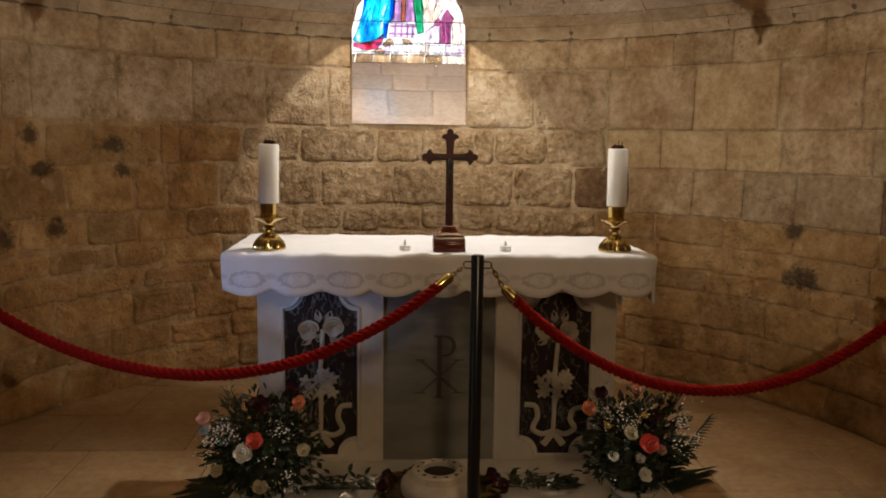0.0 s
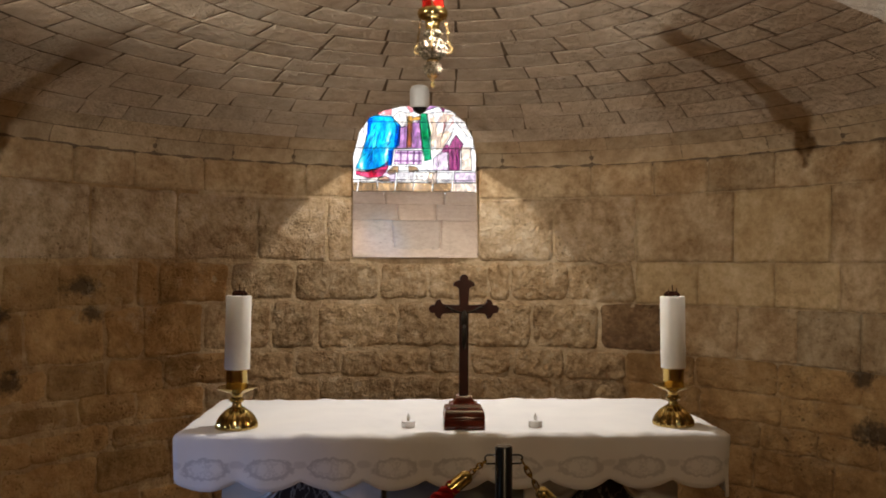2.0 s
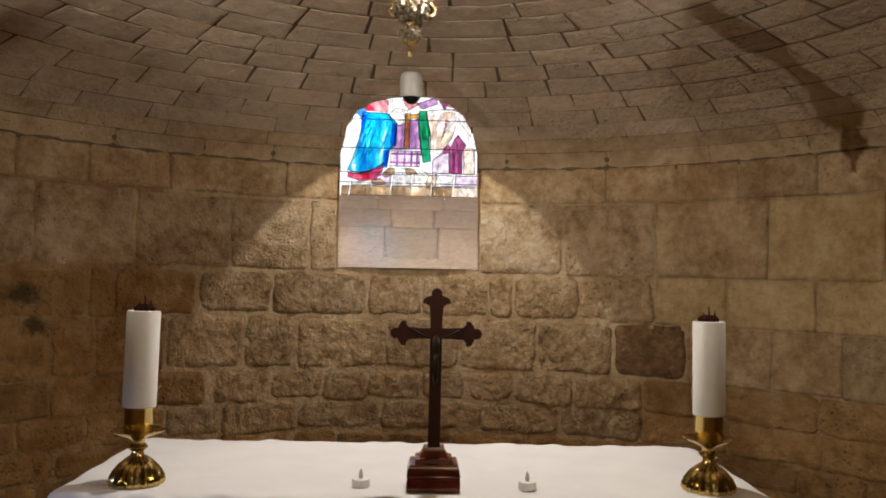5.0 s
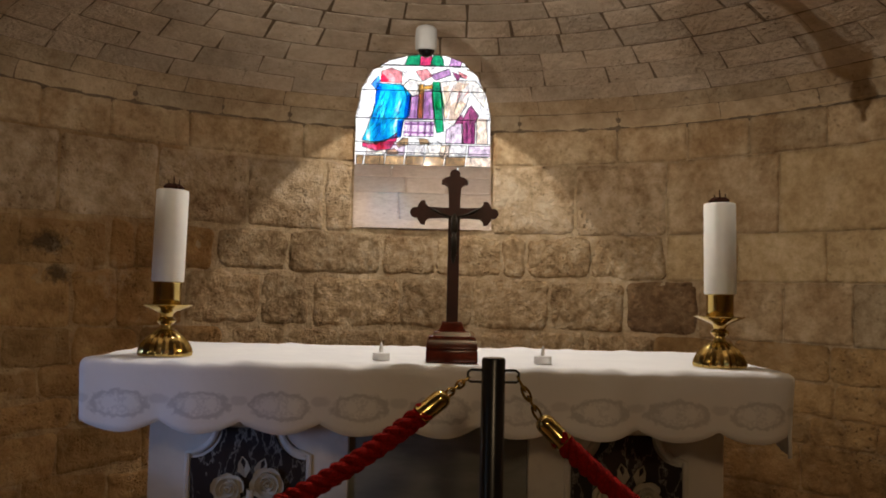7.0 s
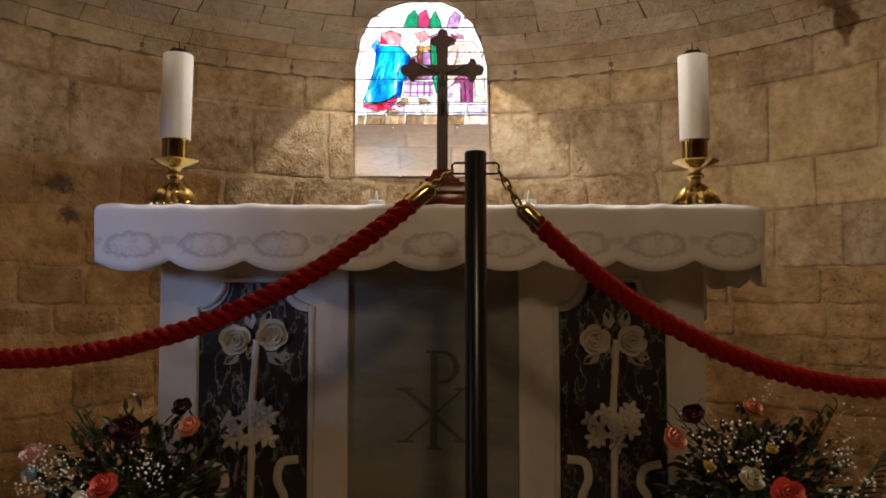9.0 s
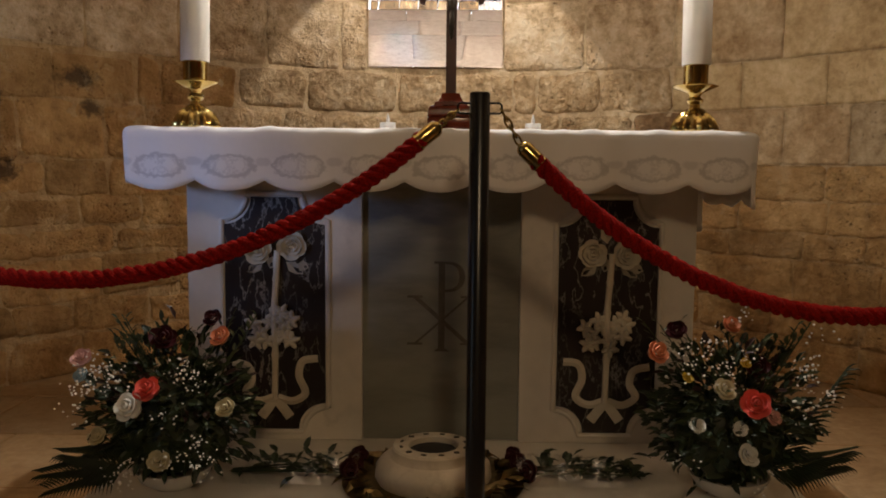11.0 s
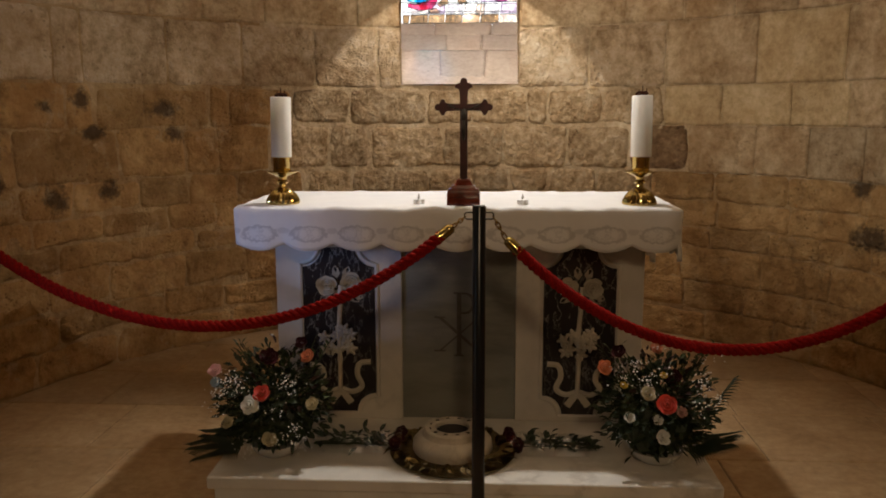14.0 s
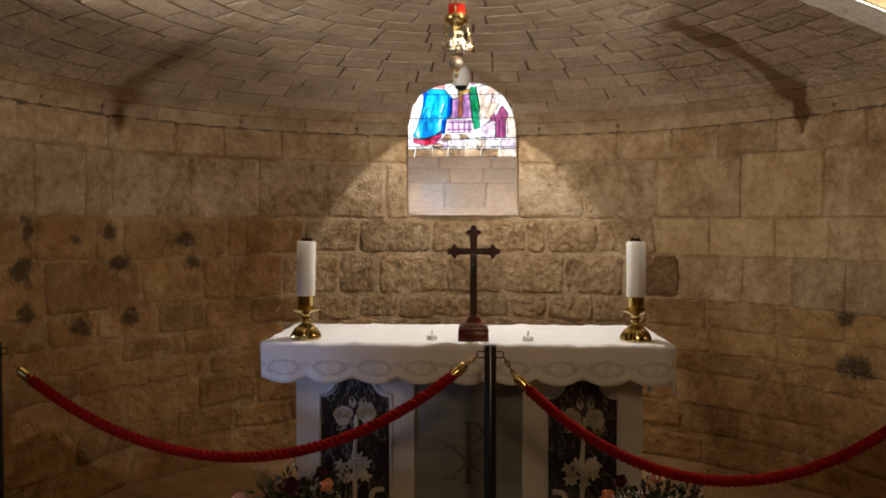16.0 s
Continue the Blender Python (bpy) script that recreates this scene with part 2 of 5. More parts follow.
WICK = plain("burnt_wick", (0.030, 0.011, 0.006), 0.95, 0.0, 200, 0.4, 0.5, 0.002, Specular_IOR_Level=0.05)
FROSTED = plain("frosted_white_plastic", (0.80, 0.79, 0.77), 0.35, 0.0, 30, 0.05, 0.0, Subsurface_Weight=0.2, Subsurface_Radius=(0.01, 0.01, 0.01))
PLASTIC = plain("white_plastic", (0.56, 0.55, 0.53), 0.38, 0.0, 30, 0.05, 0.0)
DOME_BLACK = plain("black_glossy_acrylic", (0.008, 0.008, 0.01), 0.06, 0.0, 30, 0.1, 0.0)
CHINA = plain("white_glazed_china", (0.68, 0.66, 0.61), 0.18, 0.0, 20, 0.08, 0.0)
LEAF = plain("dark_green_leaf", (0.022, 0.036, 0.011), 0.5, 0.0, 18, 0.6, 0.2)
LEAF_PALE = plain("sage_green_leaf", (0.075, 0.095, 0.040), 0.5, 0.0, 18, 0.5, 0.2)
LEAF_BROWN = plain("maroon_leaf", (0.045, 0.018, 0.014), 0.45, 0.0, 18, 0.5, 0.2)
PETAL_WHITE = plain("white_petal", (0.84, 0.83, 0.79), 0.6, 0.0, 30, 0.1, 0.2)
PETAL_CREAM = plain("cream_petal", (0.62, 0.55, 0.36), 0.6, 0.0, 30, 0.15, 0.2)
PETAL_CORAL = plain("coral_petal", (0.72, 0.115, 0.085), 0.55, 0.0, 30, 0.2, 0.2)
PETAL_PEACH = plain("peach_petal", (0.68, 0.26, 0.13), 0.55, 0.0, 30, 0.25, 0.2)
PETAL_PINK = plain("pale_pink_petal", (0.70, 0.42, 0.38), 0.55, 0.0, 30, 0.2, 0.2)
PETAL_DARK = plain("dark_red_petal", (0.050, 0.004, 0.006), 0.5, 0.0, 30, 0.3, 0.2)
PETAL_BLUE = plain("pale_blue_petal", (0.36, 0.50, 0.58), 0.6, 0.0, 30, 0.15, 0.2)
PETAL_YELLOW = plain("yellow_bud", (0.55, 0.38, 0.04), 0.6, 0.0, 30, 0.2, 0.2)
LEAD = plain("lead_came", (0.03, 0.03, 0.032), 0.5, 0.6, 40, 0.3, 0.1)
GLASS_PAINT = plain("brown_glass_paint", (0.10, 0.06, 0.05), 0.7, 0.0, 60, 0.3, 0.0)
BLUE_PAINT = plain("dark_blue_glass_paint", (0.01, 0.05, 0.16), 0.6, 0.0, 60, 0.3, 0.0)
ENGRAVED = plain("engraved_bronze_inlay", (0.060, 0.050, 0.036), 0.5, 0.3, 60, 0.3, 0.1)
HOLLOW_SHADE = plain("hollow_shade", (0.014, 0.010, 0.008), 0.8, 0.0, 60, 0.3, 0.2)
SLATE_LETTER = plain("dark_letter_inlay", (0.10, 0.085, 0.06), 0.6, 0.0, 60, 0.3, 0.1)


def glass(name, colour, rough=0.12, folds=None):
    """Backlit coloured glass: tinted see-through with a little gloss."""
    m, nt, p = material(name)
    out = nt.nodes["Material Output"]
    tr = nt.nodes.new("ShaderNodeBsdfTransparent")
    tl = nt.nodes.new("ShaderNodeBsdfTranslucent")
    gl = nt.nodes.new("ShaderNodeBsdfGlossy")
    gl.inputs["Roughness"].default_value = rough
    tint = mix(nt, "MULTIPLY", 1.0, colour, ramp(nt, noise_tex(nt, 26.0, 6, 0.6, stretch=(1.2, 1.0, 0.9)), [(0.32, (0.86, 0.86, 0.88)), (0.50, (0.97, 0.97, 0.98)), (0.66, (1.12, 1.12, 1.1))]))
    if folds:
        tint = ramp(nt, noise_tex(nt, 11.0, 4, 0.55, stretch=(1.5, 1.0, 0.6)), folds)
    for node in (tr, tl):
        nt.links.new(tint, node.inputs[0])
    a, b = nt.nodes.new("ShaderNodeMixShader"), nt.nodes.new("ShaderNodeMixShader")
    a.inputs[0].default_value, b.inputs[0].default_value = 0.12, 0.008
    nt.links.new(tr.outputs[0], a.inputs[1])
    nt.links.new(tl.outputs[0], a.inputs[2])
    nt.links.new(a.outputs[0], b.inputs[1])
    nt.links.new(gl.outputs[0], b.inputs[2])
    nt.links.new(b.outputs[0], out.inputs[0])
    return m


RED_GLASS, rg_nt, rg = material("ruby_glass")
rg.inputs["Base Color"].default_value = (0.75, 0.03, 0.015, 1)
rg.inputs["Roughness"].default_value, rg.inputs["Transmission Weight"].default_value, rg.inputs["IOR"].default_value = 0.08, 0.75, 1.4
CELLO, ce_nt, ce = material("clear_cellophane")
ce_out = ce_nt.nodes["Material Output"]
ce_t, ce_g, ce_m = ce_nt.nodes.new("ShaderNodeBsdfTransparent"), ce_nt.nodes.new("ShaderNodeBsdfGlossy"), ce_nt.nodes.new("ShaderNodeMixShader")
ce_g.inputs["Roughness"].default_value, ce_m.inputs[0].default_value = 0.05, 0.17
ce_nt.links.new(ce_t.outputs[0], ce_m.inputs[1])
ce_nt.links.new(ce_g.outputs[0], ce_m.inputs[2])
ce_nt.links.new(ce_m.outputs[0], ce_out.inputs[0])

# cloth with a lace border of medallions and open stitches
SCALLOP, CUSP = 0.164, 0.084
CLOTH, cl_nt, cl = material("white_linen_lace")
cl_tc = cl_nt.nodes.new("ShaderNodeTexCoord")
cl_s = cl_nt.nodes.new("ShaderNodeSeparateXYZ")
cl_nt.links.new(cl_tc.outputs["Object"], cl_s.inputs[0])
cl_u = calc(cl_nt, "PINGPONG", calc(cl_nt, "ADD", calc(cl_nt, "ADD", cl_s.outputs[0], cl_s.outputs[1]), 4 * SCALLOP - CUSP), SCALLOP / 2)
cl_z = cl_s.outputs[2]


def lace_oval(cu, cz, ru, rz):
    """Distance from the middle of an oval of the border, 1 at its rim."""
    du = calc(cl_nt, "POWER", calc(cl_nt, "DIVIDE", calc(cl_nt, "SUBTRACT", cl_u, cu), ru), 2)
    dz = calc(cl_nt, "POWER", calc(cl_nt, "DIVIDE", calc(cl_nt, "SUBTRACT", cl_z, cz), rz), 2)
    return calc(cl_nt, "SQRT", calc(cl_nt, "ADD", du, dz))


cl_wob = calc(cl_nt, "MULTIPLY", calc(cl_nt, "SUBTRACT", noise_tex(cl_nt, 60, 4, 0.6), 0.5), 0.9)
oval = calc(cl_nt, "ADD", lace_oval(0.082, 0.990, 0.058, 0.027), cl_wob)
rim = ramp(cl_nt, calc(cl_nt, "ABSOLUTE", calc(cl_nt, "SUBTRACT", oval, 0.92)), [(0.06, (1, 1, 1)), (0.22, (0, 0, 0))])
mesh = calc(cl_nt, "MULTIPLY", ramp(cl_nt, oval, [(0.85, (0.55, 0.55, 0.55)), (1.0, (0, 0, 0))]), ramp(cl_nt, noise_tex(cl_nt, 170, 2, 0.5), [(0.42, (0, 0, 0)), (0.58, (1, 1, 1))]))
disc = ramp(cl_nt, calc(cl_nt, "ADD", lace_oval(0.060, 0.992, 0.0135, 0.0135), calc(cl_nt, "MULTIPLY", cl_wob, 0.5)), [(0.75, (0, 0, 0)), (1.0, (1, 1, 1))])
knot = ramp(cl_nt, calc(cl_nt, "ADD", lace_oval(0.004, 1.000, 0.020, 0.012), cl_wob), [(0.6, (0.6, 0.6, 0.6)), (1.0, (0, 0, 0))])
hem = ramp(cl_nt, cl_z, [(0.956, (0.25, 0.25, 0.25)), (0.962, (0, 0, 0))])
lace = calc(cl_nt, "MAXIMUM", calc(cl_nt, "MAXIMUM", calc(cl_nt, "MULTIPLY", calc(cl_nt, "MAXIMUM", rim, mesh), disc), knot), calc(cl_nt, "MULTIPLY", hem, noise_tex(cl_nt, 140, 2, 0.5)))
cl_base = mix(cl_nt, "MULTIPLY", 1.0, (0.80, 0.78, 0.75), ramp(cl_nt, noise_tex(cl_nt, 9, 4, 0.5), [(0.3, (0.93, 0.93, 0.94)), (0.7, (1, 1, 1))]))
cl_nt.links.new(mix(cl_nt, "MIX", calc(cl_nt, "MULTIPLY", lace, 0.50), cl_base, (0.33, 0.31, 0.31)), cl.inputs["Base Color"])
cl.inputs["Roughness"].default_value = 0.9
cl.inputs["Sheen Weight"].default_value = 0.15
bump(cl_nt, cl, calc(cl_nt, "ADD", calc(cl_nt, "MULTIPLY", noise_tex(cl_nt, 14, 3, 0.5), 1.0), calc(cl_nt, "MULTIPLY", noise_tex(cl_nt, 420, 2, 0.5), 0.05)), 0.5, 0.006)

# ---------------------------------------------------------------- builders


def link_mesh(name, bm, mat, parent=None, label="", smooth=False):
    me = bpy.data.meshes.new(name)
    bm.normal_update()
    bm.to_mesh(me)
    bm.free()
    for m in (mat if isinstance(mat, (list, tuple)) else [mat]):
        me.materials.append(m)
    if smooth:
        me.polygons.foreach_set("use_smooth", [True] * len(me.polygons))
        me.set_sharp_from_angle(angle=radians(smooth if smooth is not True else 40))
    ob = new(name, me)
    if parent:
        ob.parent = parent
    if label:
        ob["label"] = label
    return ob


def part(name, bm, mat, parent, label="", smooth=False):
    return link_mesh(name, bm, mat, parent, label, smooth)


def thing(name, at, label, category, group=""):
    e = new(name)
    e.location, e.empty_display_size = at, 0.05
    return tagged(e, label, category, group)


def box(x0, x1, y0, y1, z0, z1, bevel=0.0, seg=2, bm=None):
    bm = bm or bmesh.new()
    made = bmesh.ops.create_cube(bm, size=1.0)["verts"]
    for v in made:
        v.co = Vector(((x0 + x1) / 2 + v.co.x * (x1 - x0), (y0 + y1) / 2 + v.co.y * (y1 - y0), (z0 + z1) / 2 + v.co.z * (z1 - z0)))
    if bevel:
        edges = {e for v in made for e in v.link_edges}
        bmesh.ops.bevel(bm, geom=list(edges), offset=bevel, segments=seg, affect="EDGES", profile=0.6)
    return bm


def lathe(profile, seg=32, bm=None, wobble=None, at=(0, 0, 0)):
    """Turns (radius, height) pairs round z; wobble(angle, i) scales the radius."""
    bm = bm or bmesh.new()
    rings = []
    for i, (r, z) in enumerate(profile):
        if r < 1e-5:
            rings.append([bm.verts.new((at[0], at[1], at[2] + z))])
            continue
        ring = []
        for k in range(seg):
            a = 2 * math.pi * k / seg
            q = r * (wobble(a, i) if wobble else 1.0)
            ring.append(bm.verts.new((at[0] + q * math.cos(a), at[1] + q * math.sin(a), at[2] + z)))
        rings.append(ring)
    for a, b in zip(rings, rings[1:]):
        for k in range(seg):
            j = (k + 1) % seg
            if len(a) == 1 and len(b) > 1:
                bm.faces.new((a[0], b[k], b[j]))
            elif len(b) == 1 and len(a) > 1:
                bm.faces.new((a[k], a[j], b[0]))
            elif len(a) > 1:
                bm.faces.new((a[k], a[j], b[j], b[k]))
    bmesh.ops.recalc_face_normals(bm, faces=bm.faces)
    return bm


def sweep(path, radius, seg=8, bm=None, closed=False, caps=True):
    """A round tube along a list of points; radius is a number or a function of the index."""
    bm = bm or bmesh.new()
    pts = [Vector(p) for p in path]
    n = len(pts)
    rings = []
    side = None
    for i, p in enumerate(pts):
        a, b = (pts[i - 1], pts[(i + 1) % n]) if closed else (pts[max(i - 1, 0)], pts[min(i + 1, n - 1)])
        t = (b - a).normalized()
        if side is None:
            side = t.orthogonal().normalized()
        side = (side - t * side.dot(t)).normalized()
        up = t.cross(side)
        r = radius(i) if callable(radius) else radius
        rings.append([bm.verts.new(p + side * (r * math.cos(2 * math.pi * k / seg)) + up * (r * math.sin(2 * math.pi * k / seg))) for k in range(seg)])
    for i in range(n if closed else n - 1):
        a, b = rings[i], rings[(i + 1) % n]
        for k in range(seg):
            bm.faces.new((a[k], a[(k + 1) % seg], b[(k + 1) % seg], b[k]))
    if caps and not closed:
        bm.faces.new(rings[0][::-1])
        bm.faces.new(rings[-1])
    return bm


def plate(outline, y0, y1, bevel=0.0, bm=None):
    """An outline in x and z, given depth from y0 (front) to y1 (back)."""
    bm = bm or bmesh.new()
    front = [bm.verts.new((x, y0, z)) for x, z in outline]
    back = [bm.verts.new((x, y1, z)) for x, z in outline]
    faces = [bm.faces.new(front), bm.faces.new(back[::-1])]
    n = len(outline)
    for i in range(n):
        j = (i + 1) % n
        faces.append(bm.faces.new((front[i], back[i], back[j], front[j])))
    bmesh.ops.recalc_face_normals(bm, faces=faces)
    if bevel:
        bmesh.ops.bevel(bm, geom=[e for e in faces[0].edges], offset=bevel, segments=2, affect="EDGES")
    return bm


def blob(bm, at, size, turn=(0, 0, 0), sub=2):
    made = bmesh.ops.create_icosphere(bm, subdivisions=sub, radius=1.0, matrix=pose(*at, *turn) @ Matrix.Diagonal((*size, 1)))
    return made["verts"]


def loft(bm, rings, closed=True):
    rows = [[bm.verts.new(p) for p in ring] for ring in rings]
    for a, b in zip(rows, rows[1:]):
        n = len(a)
        for k in range(n if closed else n - 1):
            j = (k + 1) % n
            bm.faces.new((a[k], a[j], b[j], b[k]))
    return rows

# ---------------------------------------------------------------- the apse
MID, RAD = 0.493, 2.295          # centre line and inner radius of the apse
SPRING, RISE = 2.11, 0.46        # springing and rise of the low half-dome
OPENING = [(-0.458, 1.568), (-0.455, 2.175), (-0.412, 2.290), (-0.346, 2.350), (-0.256, 2.379), (-0.17, 2.392), (-0.076, 2.398),
           (0.026, 2.396), (0.112, 2.380), (0.191, 2.342), (0.250, 2.276), (0.281, 2.190), (0.300, 1.568)]


def on_wall(a, z, off):
    a = radians(a)
    return ((RAD - off) * math.sin(a), MID + (RAD - off) * math.cos(a), z)


def on_vault(a, b, off):
    a, b = radians(a), radians(b)
    r = (RAD - off * 0.5) * math.cos(b)
    return (r * math.sin(a), MID + r * math.cos(a), SPRING + (RISE - off) * math.sin(b))


def depth_at(x, z):
    r = RAD if z <= SPRING else RAD * math.sqrt(max(0.0, 1 - ((z - SPRING) / RISE) ** 2))
    return MID + math.sqrt(r * r - x * x)


def cut_opening(bm):
    near = [f for f in bm.faces if f.calc_center_median().y > 1.7 and abs(f.calc_center_median().x) < 0.9]
    n = len(OPENING)
    for i in range(n):
        (x0, z0), (x1, z1) = OPENING[i], OPENING[(i + 1) % n]
        normal = Vector((-(z1 - z0), 0, x1 - x0)).normalized()
        near = [f for f in near if f.is_valid]
        geom = set(near)
        for f in near:
            geom.update(f.edges)
            geom.update(f.verts)
        res = bmesh.ops.bisect_plane(bm, geom=list(geom), dist=1e-5, plane_co=(x0, 0, z0), plane_no=normal)
        near = [f for f in bm.faces if f.calc_center_median().y > 1.7 and abs(f.calc_center_median().x) < 0.9]

    def inside(c):
        for i in range(n):
            (x0, z0), (x1, z1) = OPENING[i], OPENING[(i + 1) % n]
            if (c.x - x0) * (z1 - z0) - (c.z - z0) * (x1 - x0) < 0:
                return False
        return True

    gone = [f for f in near if inside(f.calc_center_median())]
    bmesh.ops.delete(bm, geom=gone, context="FACES")


def stone_data(where, a0, a1, b0, b1, ma, mb, gap, rough, proud, rng, turn=0.012):
    """Vertices and faces of one dressed or rough block. ma, mb: metres per unit of a and b."""
    wa, wb = (a1 - a0) * ma, (b1 - b0) * mb
    nu, nv = max(4, min(26, round(wa / 0.016))), max(3, min(16, round(wb / 0.017)))
    ja = [rng.uniform(-turn, turn) for _ in range(8)]
    seed = Vector((rng.uniform(0, 90), rng.uniform(0, 90), rng.uniform(0, 90)))
    lean = rng.uniform(-1, 1), rng.uniform(-1, 1)
    rr = 0.004 + rough * 1.15
    verts, faces = [], []

    def point(u, v, off):
        cu = (ja[0] * (1 - u) + ja[1] * u) * (1 - v) + (ja[2] * (1 - u) + ja[3] * u) * v
        cv = (ja[4] * (1 - u) + ja[5] * u) * (1 - v) + (ja[6] * (1 - u) + ja[7] * u) * v
        q = seed + Vector((u * wa * 9, v * wb * 9, 3.3))
        wu, wv = noise.noise(q) * rough * 1.5, noise.noise(q + Vector((0, 0, 7.7))) * rough * 1.5
        pu, pv = (u - 0.5) * wa, (v - 0.5) * wb
        rc = min(rough * 3.2, wb * 0.3)
        ou, ov = abs(pu) - wa / 2 + rc, abs(pv) - wb / 2 + rc
        if ou > 0 and ov > 0:
            h = math.hypot(ou, ov)
            k = min(1.0, max(ou, ov) / h)
            u -= math.copysign(ou * (1 - k), pu) / wa
            v -= math.copysign(ov * (1 - k), pv) / wb
        a = a0 + (gap / 2 + u * (wa - gap) + cu * 0.5 + wu) / ma
        b = b0 + (gap / 2 + v * (wb - gap) + cv * 0.4 + wv) / mb
        return where(a, b, off)

    # corners pulled in on rough stones
    for j in range(nv + 1):
        for i in range(nu + 1):
            u, v = i / nu, j / nv
            e = min(u * wa, (1 - u) * wa, v * wb, (1 - v) * wb)
            k = 1 - min(e / rr, 1.0)
            off = proud - rr * 0.55 * (1 - math.sqrt(max(0.0, 1 - k * k)))
            q = seed + Vector((u * wa, v * wb, 0))
            off += rough * (1 - 0.75 * k) * (noise.noise(q * 6) * 0.9 + noise.noise(q * 14) * 1.3 + noise.noise(q * 31) * 1.1)
            off += rough * 0.35 * (lean[0] * (u - 0.5) + lean[1] * (v - 0.5))
            verts.append(point(u, v, off))
    row = nu + 1
    for j in range(nv):
        for i in range(nu):
            k = j * row + i
            faces.append((k, k + 1, k + row + 1, k + row))
    rim = [i for i in range(row)] + [j * row + nu for j in range(1, nv + 1)] + [nv * row + i for i in range(nu - 1, -1, -1)] + [j * row for j in range(nv - 1, 0, -1)]
    base = len(verts)
    for k in rim:
        i, j = k % row, k // row
        verts.append(point(i / nu, j / nv, -0.035))
    m = len(rim)
    for q in range(m):
        faces.append((rim[(q + 1) % m], rim[q], base + q, base + (q + 1) % m))
    return verts, faces


# mortar bed of the wall, with its thickness
bm = bmesh.new()
angles = [-100 + 2.0 * i for i in range(101)]
heights = [0.0, 0.2, 0.4, 0.6, 0.8, 1.0, 1.2, 1.4, 1.568, 1.75, 1.93, 2.05, SPRING]
loft(bm, [[on_wall(a, z, -0.0065 - 0.003 * noise.noise(Vector((a * 0.4, z * 9, 1)))) for a in angles] for z in heights], closed=False)
loft(bm, [[on_wall(a, z, -0.45) for a in angles] for z in (0.0, 0.8, 1.5)], closed=False)
bmesh.ops.recalc_face_normals(bm, faces=bm.faces)
cut_opening(bm)
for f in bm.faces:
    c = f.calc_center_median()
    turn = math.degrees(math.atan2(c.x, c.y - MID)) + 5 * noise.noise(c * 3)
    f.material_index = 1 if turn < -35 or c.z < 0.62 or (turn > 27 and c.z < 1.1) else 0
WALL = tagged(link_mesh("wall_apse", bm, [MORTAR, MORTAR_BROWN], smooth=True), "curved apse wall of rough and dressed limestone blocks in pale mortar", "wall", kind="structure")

COURSES = [  # bottom, top, joints in degrees round the apse (None: drawn at random), rough part, smooth from
    (0.0, 0.19, None), (0.19, 0.36, None), (0.36, 0.57, None), (0.57, 0.70, None),
    (0.70, 0.857, (-90, -80, -70.6, -60, -50, -42.3, -33.1, -26.1, -16, -5.5, 1.4, 8.2, 18.7, 29.6, 40, 51, 62, 73, 90)),
    (0.857, 1.025, (-90, -81, -71.8, -64.1, -54, -46.3, -38.9, -27.6, -19.9, -13.1, -7.1, 0.1, 6.2, 12.7, 20.5, 29.4, 39.3, 50.5, 61, 74, 90)),
    (1.025, 1.305, (-90, -80, -72.2, -62, -56.8, -46.5, -41.5, -33.3, -23.4, -17, -4.7, 5, 15.5, 25.7, 35, 45.2, 53, 61, 74, 90)),
    (1.305, 1.54, (-90, -82, -73.9, -64.2, -59.9, -52.5, -42.7, -39.5, -29.4, -20.1, -7.4, 0.1, 9, 12.3, 21, 30.9, 39.7, 50.1, 58.5, 72, 90)),
    (1.54, 1.925, (-90, -82, -73.7, -65.4, -61.2, -48.6, -37, -25.6, -15.4, -11.5, 7.5, 18.9, 30.9, 44.7, 57.5, 70, 90)),
    (1.925, 2.112, (-90, -76, -62, -51, -42.9, -33.3, -18.5, -11.5, 7.5, 24.4, 33.4, 41.1, 50.2, 64, 76, 90)),
]
BURNT = {(6, 13), (6, 18)}
CREAM = {(8, 13), (7, 15), (7, 16), (7, 17)}

# ---- half-dome of coursed blocks, one ceiling mesh
rng = random.Random(5)
RINGS = [0, 10.5, 18, 25, 31.8, 38.3, 44.5, 49.7, 54.4, 58.9, 63.7, 67.4, 71, 74.4, 78, 82.2]
verts, faces, mats = [], [], []
for k, (b0, b1) in enumerate(zip(RINGS, RINGS[1:])):
    bm_mid = radians((b0 + b1) / 2)
    r = RAD * math.cos(bm_mid)
    ma = radians(1) * r
    mb = radians(1) * math.sqrt((RAD * math.sin(bm_mid)) ** 2 + (RISE * math.cos(bm_mid)) ** 2)
    a = -104 - rng.uniform(0, 8)
    while a < 104:
        step = (rng.uniform(0.20, 0.36) if k > 1 else rng.uniform(0.34, 0.62)) / ma
        step = min(step, 40)
        v, f = stone_data(on_vault, a, a + step, b0, b1, ma, mb, (0.012 if k > 4 else 0.008) if k > 2 else 0.0036, 0.0011, 0.001, rng, 0.010 if k > 1 else 0.004)
        faces += [tuple(i + len(verts) for i in q) for q in f]
        verts += v
        mats += [2 if k < 2 else 0] * len(f)
        a += step
bed_a = [-110 + 4 * i for i in range(56)]
bed_b = [-2, 3, 8] + [12 + 3 * i for i in range(27)]
start = len(verts)
for b in bed_b:
    verts += [on_vault(a, min(b, 90), -0.006) for a in bed_a]
for j in range(len(bed_b) - 1):
    for i in range(len(bed_a) - 1):
        k = start + j * len(bed_a) + i
        faces.append((k, k + 1, k + len(bed_a) + 1, k + len(bed_a)))
        mats.append(1)
cap = len(verts)
verts += [on_vault(a, 82.6, 0.0) for a in range(0, 360, 12)]
